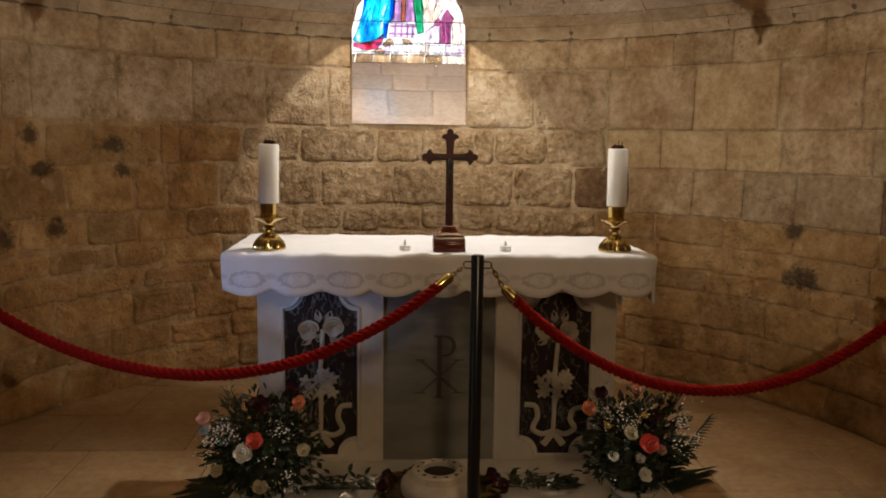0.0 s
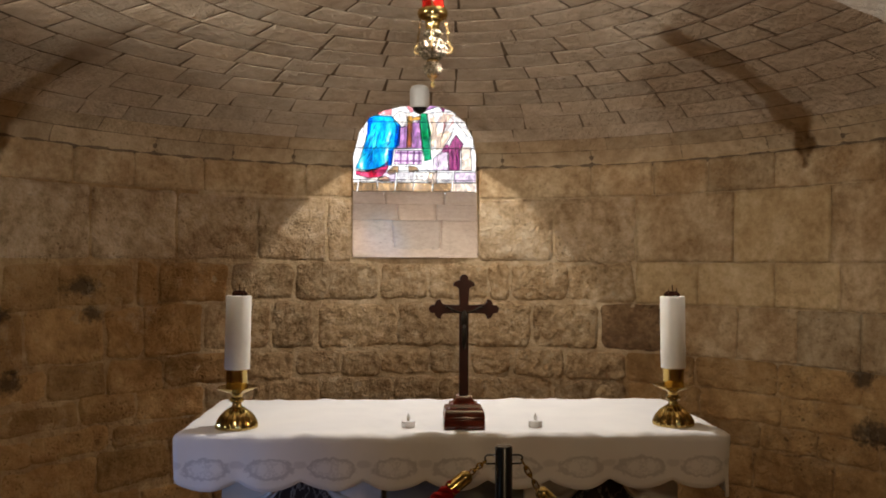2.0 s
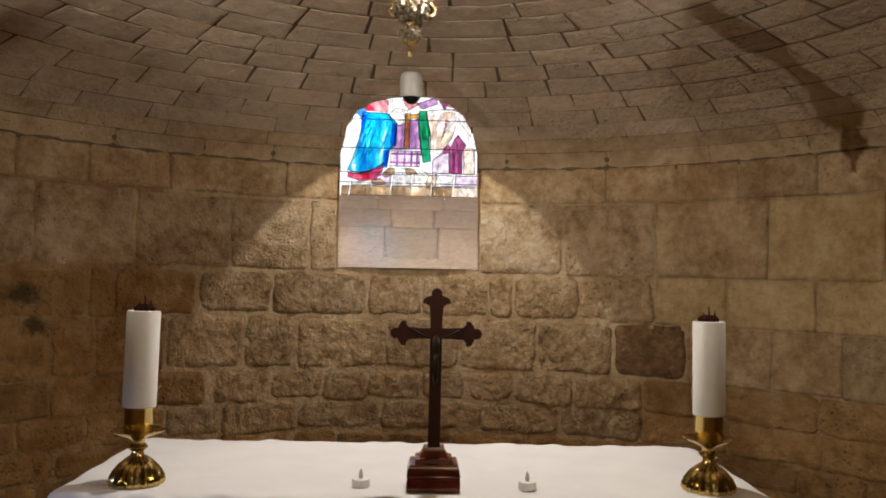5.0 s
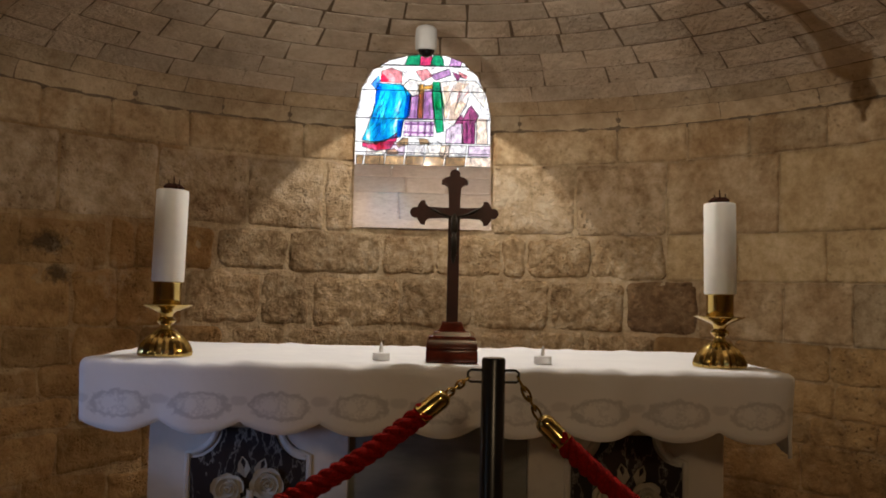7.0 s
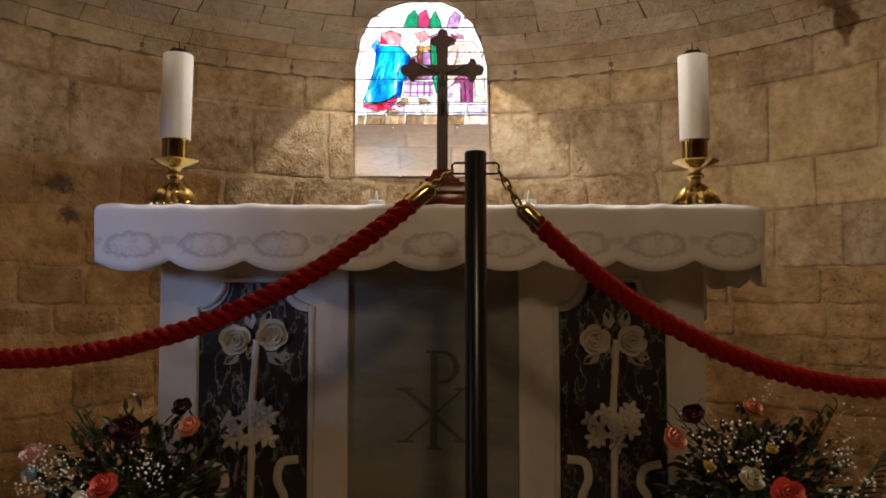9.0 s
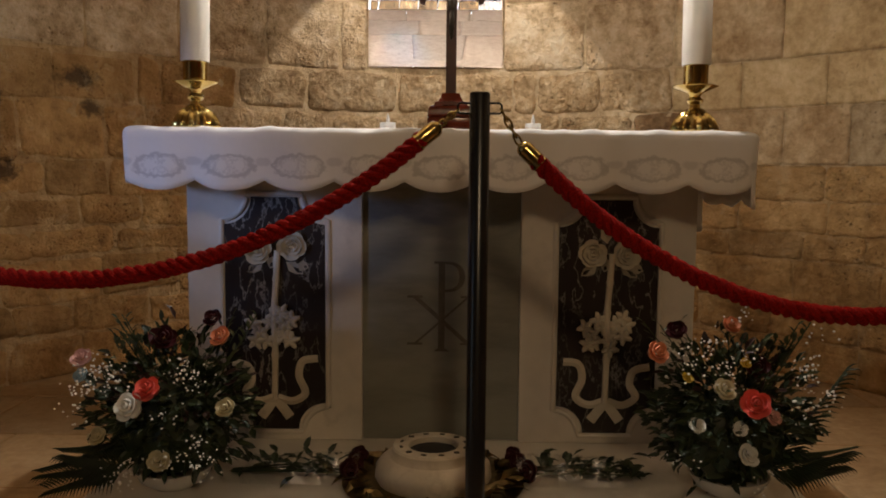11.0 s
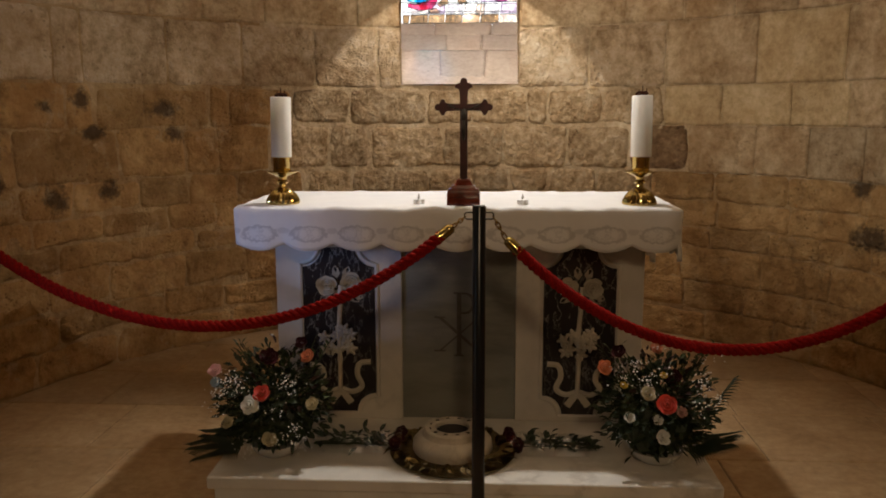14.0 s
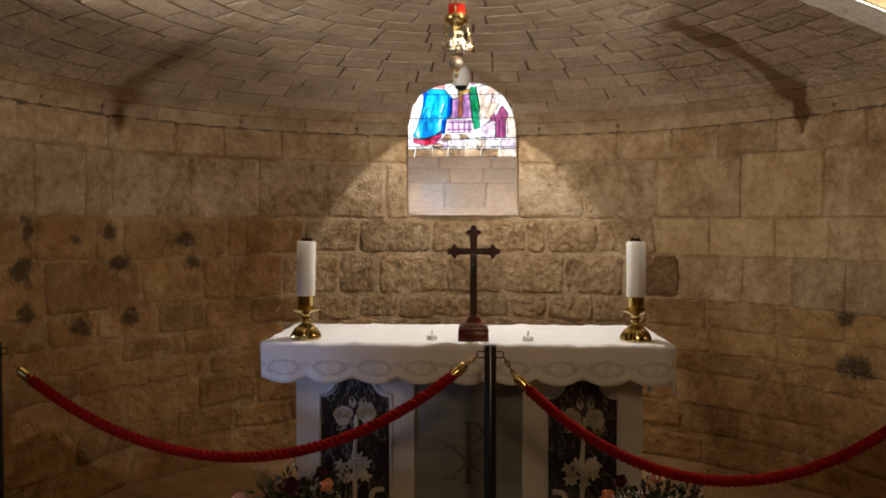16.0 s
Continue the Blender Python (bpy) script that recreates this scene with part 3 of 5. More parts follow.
faces.append(tuple(range(cap, cap + 30)))
mats.append(0)
me = bpy.data.meshes.new("ceiling_half_dome")
me.from_pydata(verts, [], faces)
me.polygons.foreach_set("material_index", mats)
bm = bmesh.new()
bm.from_mesh(me)
cut_opening(bm)
for f in bm.faces:
    f.smooth = True
bm.to_mesh(me)
bm.free()
me.materials.append(STONE_VAULT)
me.materials.append(JOINT_DARK)
me.materials.append(STONE_LOW)
me.set_sharp_from_angle(angle=radians(45))
tagged(new("ceiling_half_dome", me), "low half-dome vault of coursed pale limestone blocks", "ceiling", kind="structure")

bm = bmesh.new()
sweep([on_wall(26 + 2 * i, SPRING + 0.006 + 0.0009 * i + 0.005 * noise.noise(Vector((i * 0.5, 0, 3))), -0.001) for i in range(36)], lambda i: 0.0042 + 0.0030 * noise.noise(Vector((i * 0.9, 2, 0))), 6, bm)
tagged(link_mesh("trim_springing", bm, MORTAR, smooth=True), "ragged pale mortar line where the vault springs from the wall", "trim", kind="structure")

# ---- arch between nave and apse
xs = [-2.6 + 0.04 * i for i in range(131)]
ARCH_Y0, ARCH_Y1 = 0.29, 0.50


def arch_z(x):
    return 2.69 - (0.124 if x > -0.19 else 0.050) * (x + 0.19) ** 2


def ragged(x, way):
    return 0.007 * noise.noise(Vector((x * 17, way, 0))) + 0.004 * noise.noise(Vector((x * 51, way, 4)))


bm = bmesh.new()
loft(bm, [[(x, ARCH_Y0 + 0.010, arch_z(x) + 0.012) for x in xs], [(x, ARCH_Y0 + 0.012, arch_z(x)) for x in xs],
          [(x, ARCH_Y0 + 0.10, arch_z(x) - 0.004 + ragged(x, 9)) for x in xs],
          [(x, ARCH_Y1 + 1.6 * ragged(x, 1), arch_z(x) + ragged(x, 5)) for x in xs], [(x, ARCH_Y1 + 1.6 * ragged(x, 1), arch_z(x) + 0.030) for x in xs],
          [(x, ARCH_Y1 - 0.02, 3.1) for x in xs]], closed=False)
bmesh.ops.recalc_face_normals(bm, faces=bm.faces)
tagged(link_mesh("wall_arch", bm, STONE_ARCH, smooth=True), "pale plastered segmental arch in front of the apse", "wall", kind="structure")
bm = bmesh.new()
loft(bm, [[(x, ARCH_Y0 + 0.02, arch_z(x) + 0.012) for x in xs], [(x, ARCH_Y0, arch_z(x) + 0.008) for x in xs], [(x, ARCH_Y0, 3.1) for x in xs]], closed=False)
bmesh.ops.recalc_face_normals(bm, faces=bm.faces)
tagged(link_mesh("wall_arch_front", bm, STONE_SMOOTH), "dressed limestone face of the arch over the apse", "wall", kind="structure")

# ---- nave behind the camera, unseen, assumed plain; west gap added for cool lamp
for name, dims in (("wall_west", (-2.75, -2.30, -1.45, 0.55, 0, 3.1)), ("wall_west_back", (-2.75, -2.30, -5.2, -2.45, 0, 3.1)), ("wall_west_lintel", (-2.75, -2.30, -2.45, -1.45, 2.05, 3.1)), ("wall_east", (2.30, 2.75, -5.2, 0.55, 0, 3.1)), ("wall_south", (-2.75, 2.75, -5.6, -5.2, 0, 3.1))):
    tagged(link_mesh(name, box(*dims), STONE_SMOOTH), "plain limestone wall of the crypt", "wall", kind="structure")
tagged(link_mesh("ceiling_nave", box(-2.75, 2.75, -5.6, 3.4, 3.1, 3.3), STONE_VAULT), "plain stone ceiling of the crypt", "ceiling", kind="structure")
GROUND = tagged(link_mesh("floor", box(-3.2, 3.2, -5.6, 3.3, -0.2, -0.006), JOINT_DARK), "floor of large worn beige limestone slabs", "floor", kind="structure")
tagged(link_mesh("ground", box(-60, 60, -60, 60, -0.45, -0.25), TILE), "pale paved ground outside the crypt", "ground", kind="structure")

# ---------------------------------------------------------------- stained-glass window
GLASS_Y = 3.56
WINDOW = tagged(new("window_1"), "round-headed stained-glass window in a deep stone embrasure with sloping sill", "window", kind="structure")


def outer(x, z):
    return (-0.09 + (x + 0.079) * 1.33, 2.03 + (z - 1.568) * 1.17)


steps = 6
rings = []
for s in range(steps + 1):
    f = s / steps
    ring = []
    for x, z in OPENING:
        ox, oz = outer(x, z)
        y0 = depth_at(x, z) - 0.004
        ring.append((x + (ox - x) * f, y0 + (GLASS_Y + 0.1 - y0) * f, z + (oz - z) * f))
    rings.append(ring)
bm = bmesh.new()
loft(bm, rings, closed=True)
bmesh.ops.recalc_face_normals(bm, faces=bm.faces)
part("embrasure", bm, STONE_SILL, WINDOW, "pale dressed stone reveal", smooth=30)
rng = random.Random(8)
for row, (f0, f1, cuts) in enumerate(((0.0, 0.52, (0, 0.33, 0.70, 1)), (0.52, 0.78, (0, 0.38, 0.66, 1)), (0.78, 1.0, (0, 0.30, 0.72, 1)))):
    def on_sill(u, f, off, x0=OPENING[0][0], x1=OPENING[-1][0]):
        p0 = Vector((x0 + (x1 - x0) * u, 0, 1.568))
        p0.y = depth_at(p0.x, p0.z)
        ox, oz = outer(p0.x, p0.z)
        p1 = Vector((ox, GLASS_Y - 0.01, oz))
        q = p0.lerp(p1, f)
        return (q.x, q.y - off * 0.5, q.z + 0.006 + off * 0.85)
    for u0, u1 in zip(cuts, cuts[1:]):
        v, f = stone_data(on_sill, u0, u1, f0, f1, 0.78, 0.93, 0.0022, 0.0016, 0.004, rng, 0.006)
        sm = bpy.data.meshes.new("sill_stone")
        sm.from_pydata(v, [], f)
        sm.materials.append(STONE_SILL)
        sm.polygons.foreach_set("use_smooth", [True] * len(f))
        so = new("sill_stone", sm)
        so.parent = WINDOW

GX, GZ, GK = -0.533, 2.03, 0.00148


def g(u, v):
    """Drawing units of the glass design to x and z."""
    return (GX + (u - 120) * GK, GZ + (575 - v) * GK)


TINTS = {
    "white": glass("opal_white_glass", (0.95, 0.93, 0.92)), "blue": glass("azure_glass", (0.1, 0.6, 0.9), folds=[(0.30, (0.03, 0.30, 0.78)), (0.46, (0.06, 0.62, 0.90)), (0.60, (0.16, 0.80, 0.95)), (0.70, (0.85, 0.97, 1.0))]), "deep": glass("cobalt_glass", (0.24, 0.52, 0.86)),
    "red": glass("crimson_glass", (0.90, 0.24, 0.44)), "rose": glass("rose_glass", (0.95, 0.58, 0.60)), "purple": glass("violet_glass", (0.74, 0.55, 0.76)),
    "lilac": glass("lilac_glass", (0.93, 0.84, 0.92)), "gold": glass("amber_glass", (0.86, 0.63, 0.30)), "green": glass("emerald_glass", (0.12, 0.60, 0.40)),
    "peach": glass("peach_glass", (1.0, 0.97, 0.93)), "blush": glass("blush_glass", (1.0, 0.90, 0.81)), "sky": glass("pale_sky_glass", (0.50, 0.90, 1.0)), "mint": glass("mint_glass", (0.45, 0.85, 0.66)), "maroon": glass("maroon_glass", (0.62, 0.30, 0.48)), "stone": glass("brown_glass", (0.58, 0.46, 0.33)),
    "tan": glass("tan_glass", (0.74, 0.60, 0.44)),
}
SHAPES = []


def shape(tint, layer, *ring):
    """A pane of the design in units of the drawing, x to the right and y down from its top corner."""
    SHAPES.append((tint, layer, [(50.3 + 0.797 * x, -42.7 + 0.797 * y) for x, y in ring]))


# cloaked shape in blue over a crimson hem
shape("rose", 1, (220, 246), (272, 228), (334, 250), (332, 312), (213, 306))
shape("red", 2, (213, 306), (222, 258), (255, 292), (262, 306))
shape("deep", 1, (163, 322), (206, 268), (214, 306), (190, 352))
shape("blue", 1, (194, 314), (332, 320), (386, 376), (380, 490), (346, 520), (334, 612), (256, 626), (190, 646), (120, 632), (150, 560), (184, 450), (190, 380))
shape("deep", 2, (358, 372), (384, 388), (378, 486), (346, 516), (352, 440))
shape("deep", 2, (194, 330), (222, 330), (204, 420), (186, 450), (190, 380))
shape("deep", 2, (312, 520), (344, 524), (334, 606), (312, 612))
shape("sky", 2, (236, 430), (268, 418), (290, 470), (272, 512), (238, 494))
shape("sky", 2, (212, 520), (262, 506), (246, 540), (196, 560))
shape("red", 1, (122, 648), (190, 650), (256, 632), (314, 588), (312, 628), (276, 680), (200, 692), (122, 668))
shape("rose", 2, (196, 652), (236, 642), (250, 680), (204, 688))
shape("tan", 1, (250, 692), (300, 676), (326, 696), (320, 707), (256, 707))
# middle shape in lilac with an amber band and a green stole
shape("peach", 1, (340, 324), (376, 288), (440, 300), (426, 384), (362, 380))
shape("rose", 1, (408, 242), (470, 230), (502, 268), (446, 298))
shape("purple", 1, (385, 388), (500, 342), (520, 510), (356, 516))
shape("lilac", 2, (412, 386), (426, 382), (424, 510), (398, 512))
shape("lilac", 2, (456, 350), (480, 348), (490, 508), (458, 508))
shape("gold", 3, (428, 320), (456, 316), (452, 506), (425, 506))
shape("gold", 2, (457, 326), (506, 316), (505, 340), (457, 346))
shape("lilac", 1, (354, 522), (518, 522), (512, 606), (348, 606))
for x in (384, 424, 462, 494):
    shape("purple", 2, (x, 524), (x + 11, 524), (x + 8, 604), (x - 3, 604))
for y in (534, 582):
    shape("purple", 3, (352, y), (516, y), (514, y + 11), (351, y + 11))
shape("green", 1, (504, 300), (540, 300), (556, 420), (570, 576), (530, 586), (514, 500), (500, 380))
shape("mint", 2, (512, 410), (540, 400), (552, 470), (526, 450))
shape("tan", 1, (308, 654), (346, 616), (374, 618), (376, 650), (322, 670))
shape("tan", 1, (430, 616), (478, 620), (502, 646), (440, 650))
# draped shape in white and peach over maroon
shape("peach", 1, (544, 300), (640, 290), (740, 290), (800, 360), (790, 440), (715, 350), (690, 430), (624, 540), (572, 520), (560, 400))
shape("blush", 2, (562, 330), (590, 318), (606, 420), (586, 500), (572, 500))
shape("blush", 2, (600, 430), (664, 400), (690, 420), (640, 506), (598, 520))
shape("blush", 2, (640, 300), (704, 306), (660, 350), (612, 350))
shape("maroon", 1, (700, 450), (716, 426), (762, 484), (742, 522), (742, 640), (676, 640), (672, 510))
shape("purple", 2, (694, 520), (706, 520), (704, 638), (690, 638))
shape("purple", 2, (722, 522), (734, 522), (734, 638), (720, 638))
shape("lilac", 1, (584, 566), (612, 544), (666, 522), (672, 640), (580, 640))
shape("maroon", 2, (640, 500), (672, 478), (676, 530), (632, 536))
shape("blush", 1, (748, 500), (806, 500), (812, 640), (752, 640))
shape("purple", 1, (486, 264), (592, 226), (604, 260), (520, 292))
shape("maroon", 1, (608, 240), (662, 262), (640, 294))
shape("rose", 1, (640, 238), (694, 262), (690, 280), (660, 272))
shape("blush", 1, (560, 656), (606, 646), (600, 722), (564, 726), (548, 702))
# paved floor of the design
for i, (x0, x1) in enumerate(((135, 246), (248, 352), (356, 460), (464, 572), (576, 690), (694, 832))):
    shape(("stone", "tan", "stone", "tan", "stone", "blush")[i], 1, (x0 + 6, 716), (x1 + 3, 716), (x1, 768), (x0, 768))
    shape(("peach", "lilac", "white", "peach", "white", "lilac")[i], 1, (x0 + 14, 652), (x1 + 8, 652), (x1 + 4, 710), (x0 + 8, 710))
shape("stone", 1, (92, 716), (134, 716), (124, 768), (92, 768))
# crowns of the design under the arch
shape("green", 1, (346, 210), (370, 141), (414, 106), (434, 154), (429, 214))
shape("red", 1, (429, 214), (436, 129), (476, 104), (497, 166), (489, 214))
shape("green", 1, (489, 214), (497, 166), (527, 109), (559, 179), (564, 214))
shape("purple", 1, (589, 214), (608, 154), (640, 116), (675, 141), (655, 217))
fold = random.Random(17)
for tint, u0, u1, v0, v1, count, slant in (("deep", 215, 335, 225, 440, 10, -45),
                                           ("rose", 520, 625, 195, 350, 4, -50), ("red", 160, 290, 468, 495, 4, -12), ("green", 462, 500, 190, 395, 3, 12)):
    for _ in range(count):
        u, v = fold.uniform(u0, u1), fold.uniform(v0, v0 + (v1 - v0) * 0.45)
        ln = fold.uniform(0.3, 0.55) * (v1 - v0)
        w, s = fold.uniform(2, 5), slant * fold.uniform(0.3, 1.2)
        SHAPES.append((tint, 3, ((u, v), (u + w + s * 0.4, v + ln * 0.5), (u + s, v + ln), (u - w + s * 0.35, v + ln * 0.55))))
rng = random.Random(3)
cols = (-20, 100, 230, 340, 430, 520, 615, 720, 850)
rows = (575, 515, 470, 365, 240, 128, 10, -110)
for j in range(len(rows) - 1):
    for u0, u1 in zip(cols, cols[1:]):
        ring = [g(u0 + 1, rows[j]), g(u1 - 1, rows[j]), g(u1 - 1, rows[j + 1] + 1), g(u0 + 1, rows[j + 1] + 1)]
        part("pane", plate(ring, GLASS_Y + 0.012, GLASS_Y + 0.016), TINTS["white"], WINDOW)
for tint, layer, ring in SHAPES:
    pts = [g(u, v) for u, v in ring]
    y = GLASS_Y + 0.012 - 0.005 * layer
    part("pane", plate(pts, y - 0.003, y), TINTS[tint], WINDOW, "%s tinted pane" % tint)
    if layer == 1 or tint == "gold":
        part("lead_came", sweep([(x, y - 0.002, z) for x, z in pts], 0.0030, 5, closed=True), LEAD, WINDOW)
for v in rows[:-1]:
    part("glazing_bar", sweep([(*g(-20, v), 0)[:1] + (GLASS_Y - 0.006, g(-20, v)[1]), (g(850, v)[0], GLASS_Y - 0.006, g(850, v)[1])], 0.0045 if v == 128 else 0.0030, 6), LEAD, WINDOW)
for u in cols[1:-1]:
    for v0, v1 in ((575, 515), (515, 470)):
        k = rng.uniform(-14, 14)
        part("lead_came", sweep([(g(u + k, v0)[0], GLASS_Y - 0.004, g(u, v0)[1]), (g(u + k * 0.5, v1)[0], GLASS_Y - 0.004, g(u, v1)[1])], 0.0018, 5), LEAD, WINDOW)
for u, v in ((130, 330), (136, 250), (675, 300), (690, 380), (655, 220), (585, 235), (600, 120), (250, 90)):
    k = rng.uniform(-30, 30)
    part("lead_came", sweep([(g(u, v)[0], GLASS_Y - 0.004, g(u, v)[1]), (g(u + k, v - 50)[0], GLASS_Y - 0.004, g(u, v - 50)[1])], 0.0015, 5), LEAD, WINDOW)

# painted fold lines on the glass
stroke = random.Random(23)
for paint, u0, u1, v0, v1, count, drop, sway in ((BLUE_PAINT, 218, 330, 205, 330, 13, 130, -55), (BLUE_PAINT, 170, 260, 330, 410, 8, 70, -40), (GLASS_PAINT, 520, 620, 190, 270, 5, 110, -45), (GLASS_PAINT, 598, 648, 320, 345, 7, 110, 8),
                                                 (GLASS_PAINT, 352, 448, 180, 300, 9, 115, -6), (GLASS_PAINT, 150, 290, 466, 476, 9, 24, -10), (GLASS_PAINT, 655, 705, 130, 400, 8, 60, 12), (GLASS_PAINT, 528, 598, 380, 400, 5, 60, 3),
                                                 (GLASS_PAINT, 340, 500, 45, 120, 12, 38, 14), (GLASS_PAINT, 125, 200, 200, 330, 6, 60, -10), (GLASS_PAINT, 240, 340, 135, 165, 7, 24, 18), (GLASS_PAINT, 300, 540, 440, 505, 12, 20, 22)):
    for _ in range(count):
        u, v = stroke.uniform(u0, u1), stroke.uniform(v0, v1)
        s, d, bow = sway * stroke.uniform(0.4, 1.3), drop * stroke.uniform(0.5, 1.0), stroke.uniform(-12, 12)
        line = [g(u + s * t + bow * math.sin(math.pi * t), v + d * t) for t in (0, 0.2, 0.4, 0.6, 0.8, 1.0)]
        part("fold_line", sweep([(x, GLASS_Y - 0.0075, z) for x, z in line], lambda i: 0.0006 + 0.0013 * math.sin(math.pi * (i + 0.4) / 6), 4), paint, WINDOW)

SKYLIGHT, sk_nt, sk_p = material("overcast_brightness")
sk_e = sk_nt.nodes.new("ShaderNodeEmission")
sk_e.inputs[0].default_value, sk_e.inputs[1].default_value = (0.94, 0.97, 1.0, 1), 2.3
sk_nt.links.new(sk_e.outputs[0], sk_nt.nodes["Material Output"].inputs[0])
tagged(link_mesh("backdrop", plate([(-1.6, 1.4), (1.4, 1.4), (1.4, 4.2), (-1.6, 4.2)], 4.3, 4.32), SKYLIGHT), "bright white daylight behind the window", "backdrop", kind="structure")

# ---------------------------------------------------------------- altar on its plinth
PLINTH = thing("altar_plinth", (0.03, 0.0, 0.0), "low pale marble plinth step under the altar", "step")
part("base", box(-0.775, 0.775, -0.300, 0.70, 0.0, 0.232, 0.006), MARBLE_STEP, PLINTH)
part("top_slab", box(-0.792, 0.792, -0.318, 0.715, 0.232, 0.272, 0.007, 3), MARBLE_STEP, PLINTH, "rounded white marble slab")

TOP = 1.08
ALTAR = thing("altar", (0.0, 0.0, 0.272), "white marble altar with dark inlaid floral panels and a grey centre", "altar")
A0 = 0.272


def alt(bm):
    bmesh.ops.translate(bm, verts=bm.verts, vec=(0, 0, -A0))
    return bm


part("core", alt(box(-0.640, 0.640, 0.225, 0.50, A0, 1.032, 0.004)), MARBLE_WHITE, ALTAR)
part("table_slab", alt(box(-0.728, 0.728, 0.014, 0.548, 1.026, 1.068, 0.008)), MARBLE_WHITE, ALTAR)
part("centre_panel", alt(box(-0.202, 0.212, 0.212, 0.236, A0, 1.022, 0.002)), MARBLE_GREY, ALTAR, "polished grey slate-coloured marble panel")


def bitten(x0, x1, z0, z1, r, n=9):
    """A rectangle with a concave quarter circle bitten out of each corner."""
    ring = []
    for cx, cz, a0 in ((x0, z0, 90), (x1, z0, 180), (x1, z1, 270), (x0, z1, 0)):
        for i in range(n + 1):
            a = radians(a0 - 90 * i / n)
            ring.append((cx + r * math.cos(a), cz + r * math.sin(a)))
    return ring


def rose_head(bm, at, r, turn=(90, 0, 0), flat=0.6, seed=1, sub=2):
    """A rose of cupped, overlapping petals that opens along the turned z axis."""
    rg = random.Random(seed)
    m = pose(*at, *turn)
    for count, rad, size, lift, tilt in ((5, 0.60, 0.50, -0.05, 20), (5, 0.44, 0.40, 0.16, 42), (4, 0.28, 0.30, 0.34, 60), (3, 0.12, 0.20, 0.46, 78)):
        spin = rg.uniform(0, 360)
        for k in range(count):
            a = spin + 360 * k / count + rg.uniform(-10, 10)
            q = m @ pose(0, 0, r * lift * flat, 0, 0, a) @ pose(r * rad, 0, 0, 0, -tilt * (0.6 + 0.4 * flat), 0)
            s = r * size * rg.uniform(0.88, 1.12)
            n = 7
            rim = [q @ Vector((s * 0.8 * math.cos(2 * math.pi * i / 10), s * math.sin(2 * math.pi * i / 10), s * 0.24 * (1 + 0.5 * math.cos(2 * math.pi * i / 10)) + s * rg.uniform(-0.05, 0.05))) for i in range(10)]
            mid = [q @ Vector((s * 0.45 * math.cos(2 * math.pi * i / 10), s * 0.55 * math.sin(2 * math.pi * i / 10), s * 0.05)) for i in range(10)]
            low = [q @ Vector((s * 0.6 * math.cos(2 * math.pi * i / 10), s * 0.7 * math.sin(2 * math.pi * i / 10), -s * 0.10)) for i in range(10)]
            vr, vm, vl = ([bm.verts.new(p) for p in ring] for ring in (rim, mid, low))
            c, d = bm.verts.new(q @ Vector((0, 0, 0))), bm.verts.new(q @ Vector((0, 0, -s * 0.2)))
            for i in range(10):
                h = (i + 1) % 10
                bm.faces.new((vm[i], vr[i], vr[h], vm[h]))
                bm.faces.new((c, vm[i], vm[h]))
                bm.faces.new((vr[i], vl[i], vl[h], vr[h]))
                bm.faces.new((d, vl[h], vl[i]))
    bmesh.ops.recalc_face_normals(bm, faces=bm.faces)
    return bm


def leaf_shape(bm, at, length, width, m, bend=0.15):
    """A pointed leaf with a fold along its rib."""
    pts = [(0, 0, 0), (0.35, 0.5, 0.06), (0.35, -0.5, 0.06), (0.4, 0, -0.02), (0.72, 0.36, 0.02), (0.72, -0.36, 0.02), (0.75, 0, -0.06), (1, 0, -bend)]
    vs = [bm.verts.new(Vector(at) + m @ Vector((x * length, y * width, z * length))) for x, y, z in pts]
    for f in ((0, 3, 1), (0, 2, 3), (3, 6, 4, 1), (2, 5, 6, 3), (6, 7, 4), (5, 7, 6)):
        bm.faces.new([vs[i] for i in f])


def ribbon(bm, pts, width, depth=0.006):
    """A flat carved band along points in x and z."""
    path = [Vector((x, 0, z)) for x, z in pts]
    n = len(path)
    rows = []
    for i, p in enumerate(path):
        t = (path[min(i + 1, n - 1)] - path[max(i - 1, 0)]).normalized()
        s = Vector((-t.z, 0, t.x)) * (width / 2)
        rows.append([bm.verts.new(p + s + Vector((0, -0.002, 0))), bm.verts.new(p + Vector((0, -depth, 0))), bm.verts.new(p - s + Vector((0, -0.002, 0)))])
    for a, b in zip(rows, rows[1:]):
        for k in range(2):
            bm.faces.new((a[k], a[k + 1], b[k + 1], b[k]))


def curve_points(ctrl, n=8):
    """A smooth line through control points (Catmull-Rom)."""
    out = []
    c = [ctrl[0], *ctrl, ctrl[-1]]
    for i in range(1, len(c) - 2):
        p0, p1, p2, p3 = (Vector(q) for q in c[i - 1:i + 3])
        for k in range(n):
            t = k / n
            out.append(0.5 * (2 * p1 + (p2 - p0) * t + (2 * p0 - 5 * p1 + 4 * p2 - p3) * t * t + (3 * p1 - p0 - 3 * p2 + p3) * t ** 3))
    out.append(Vector(ctrl[-1]))
    return out


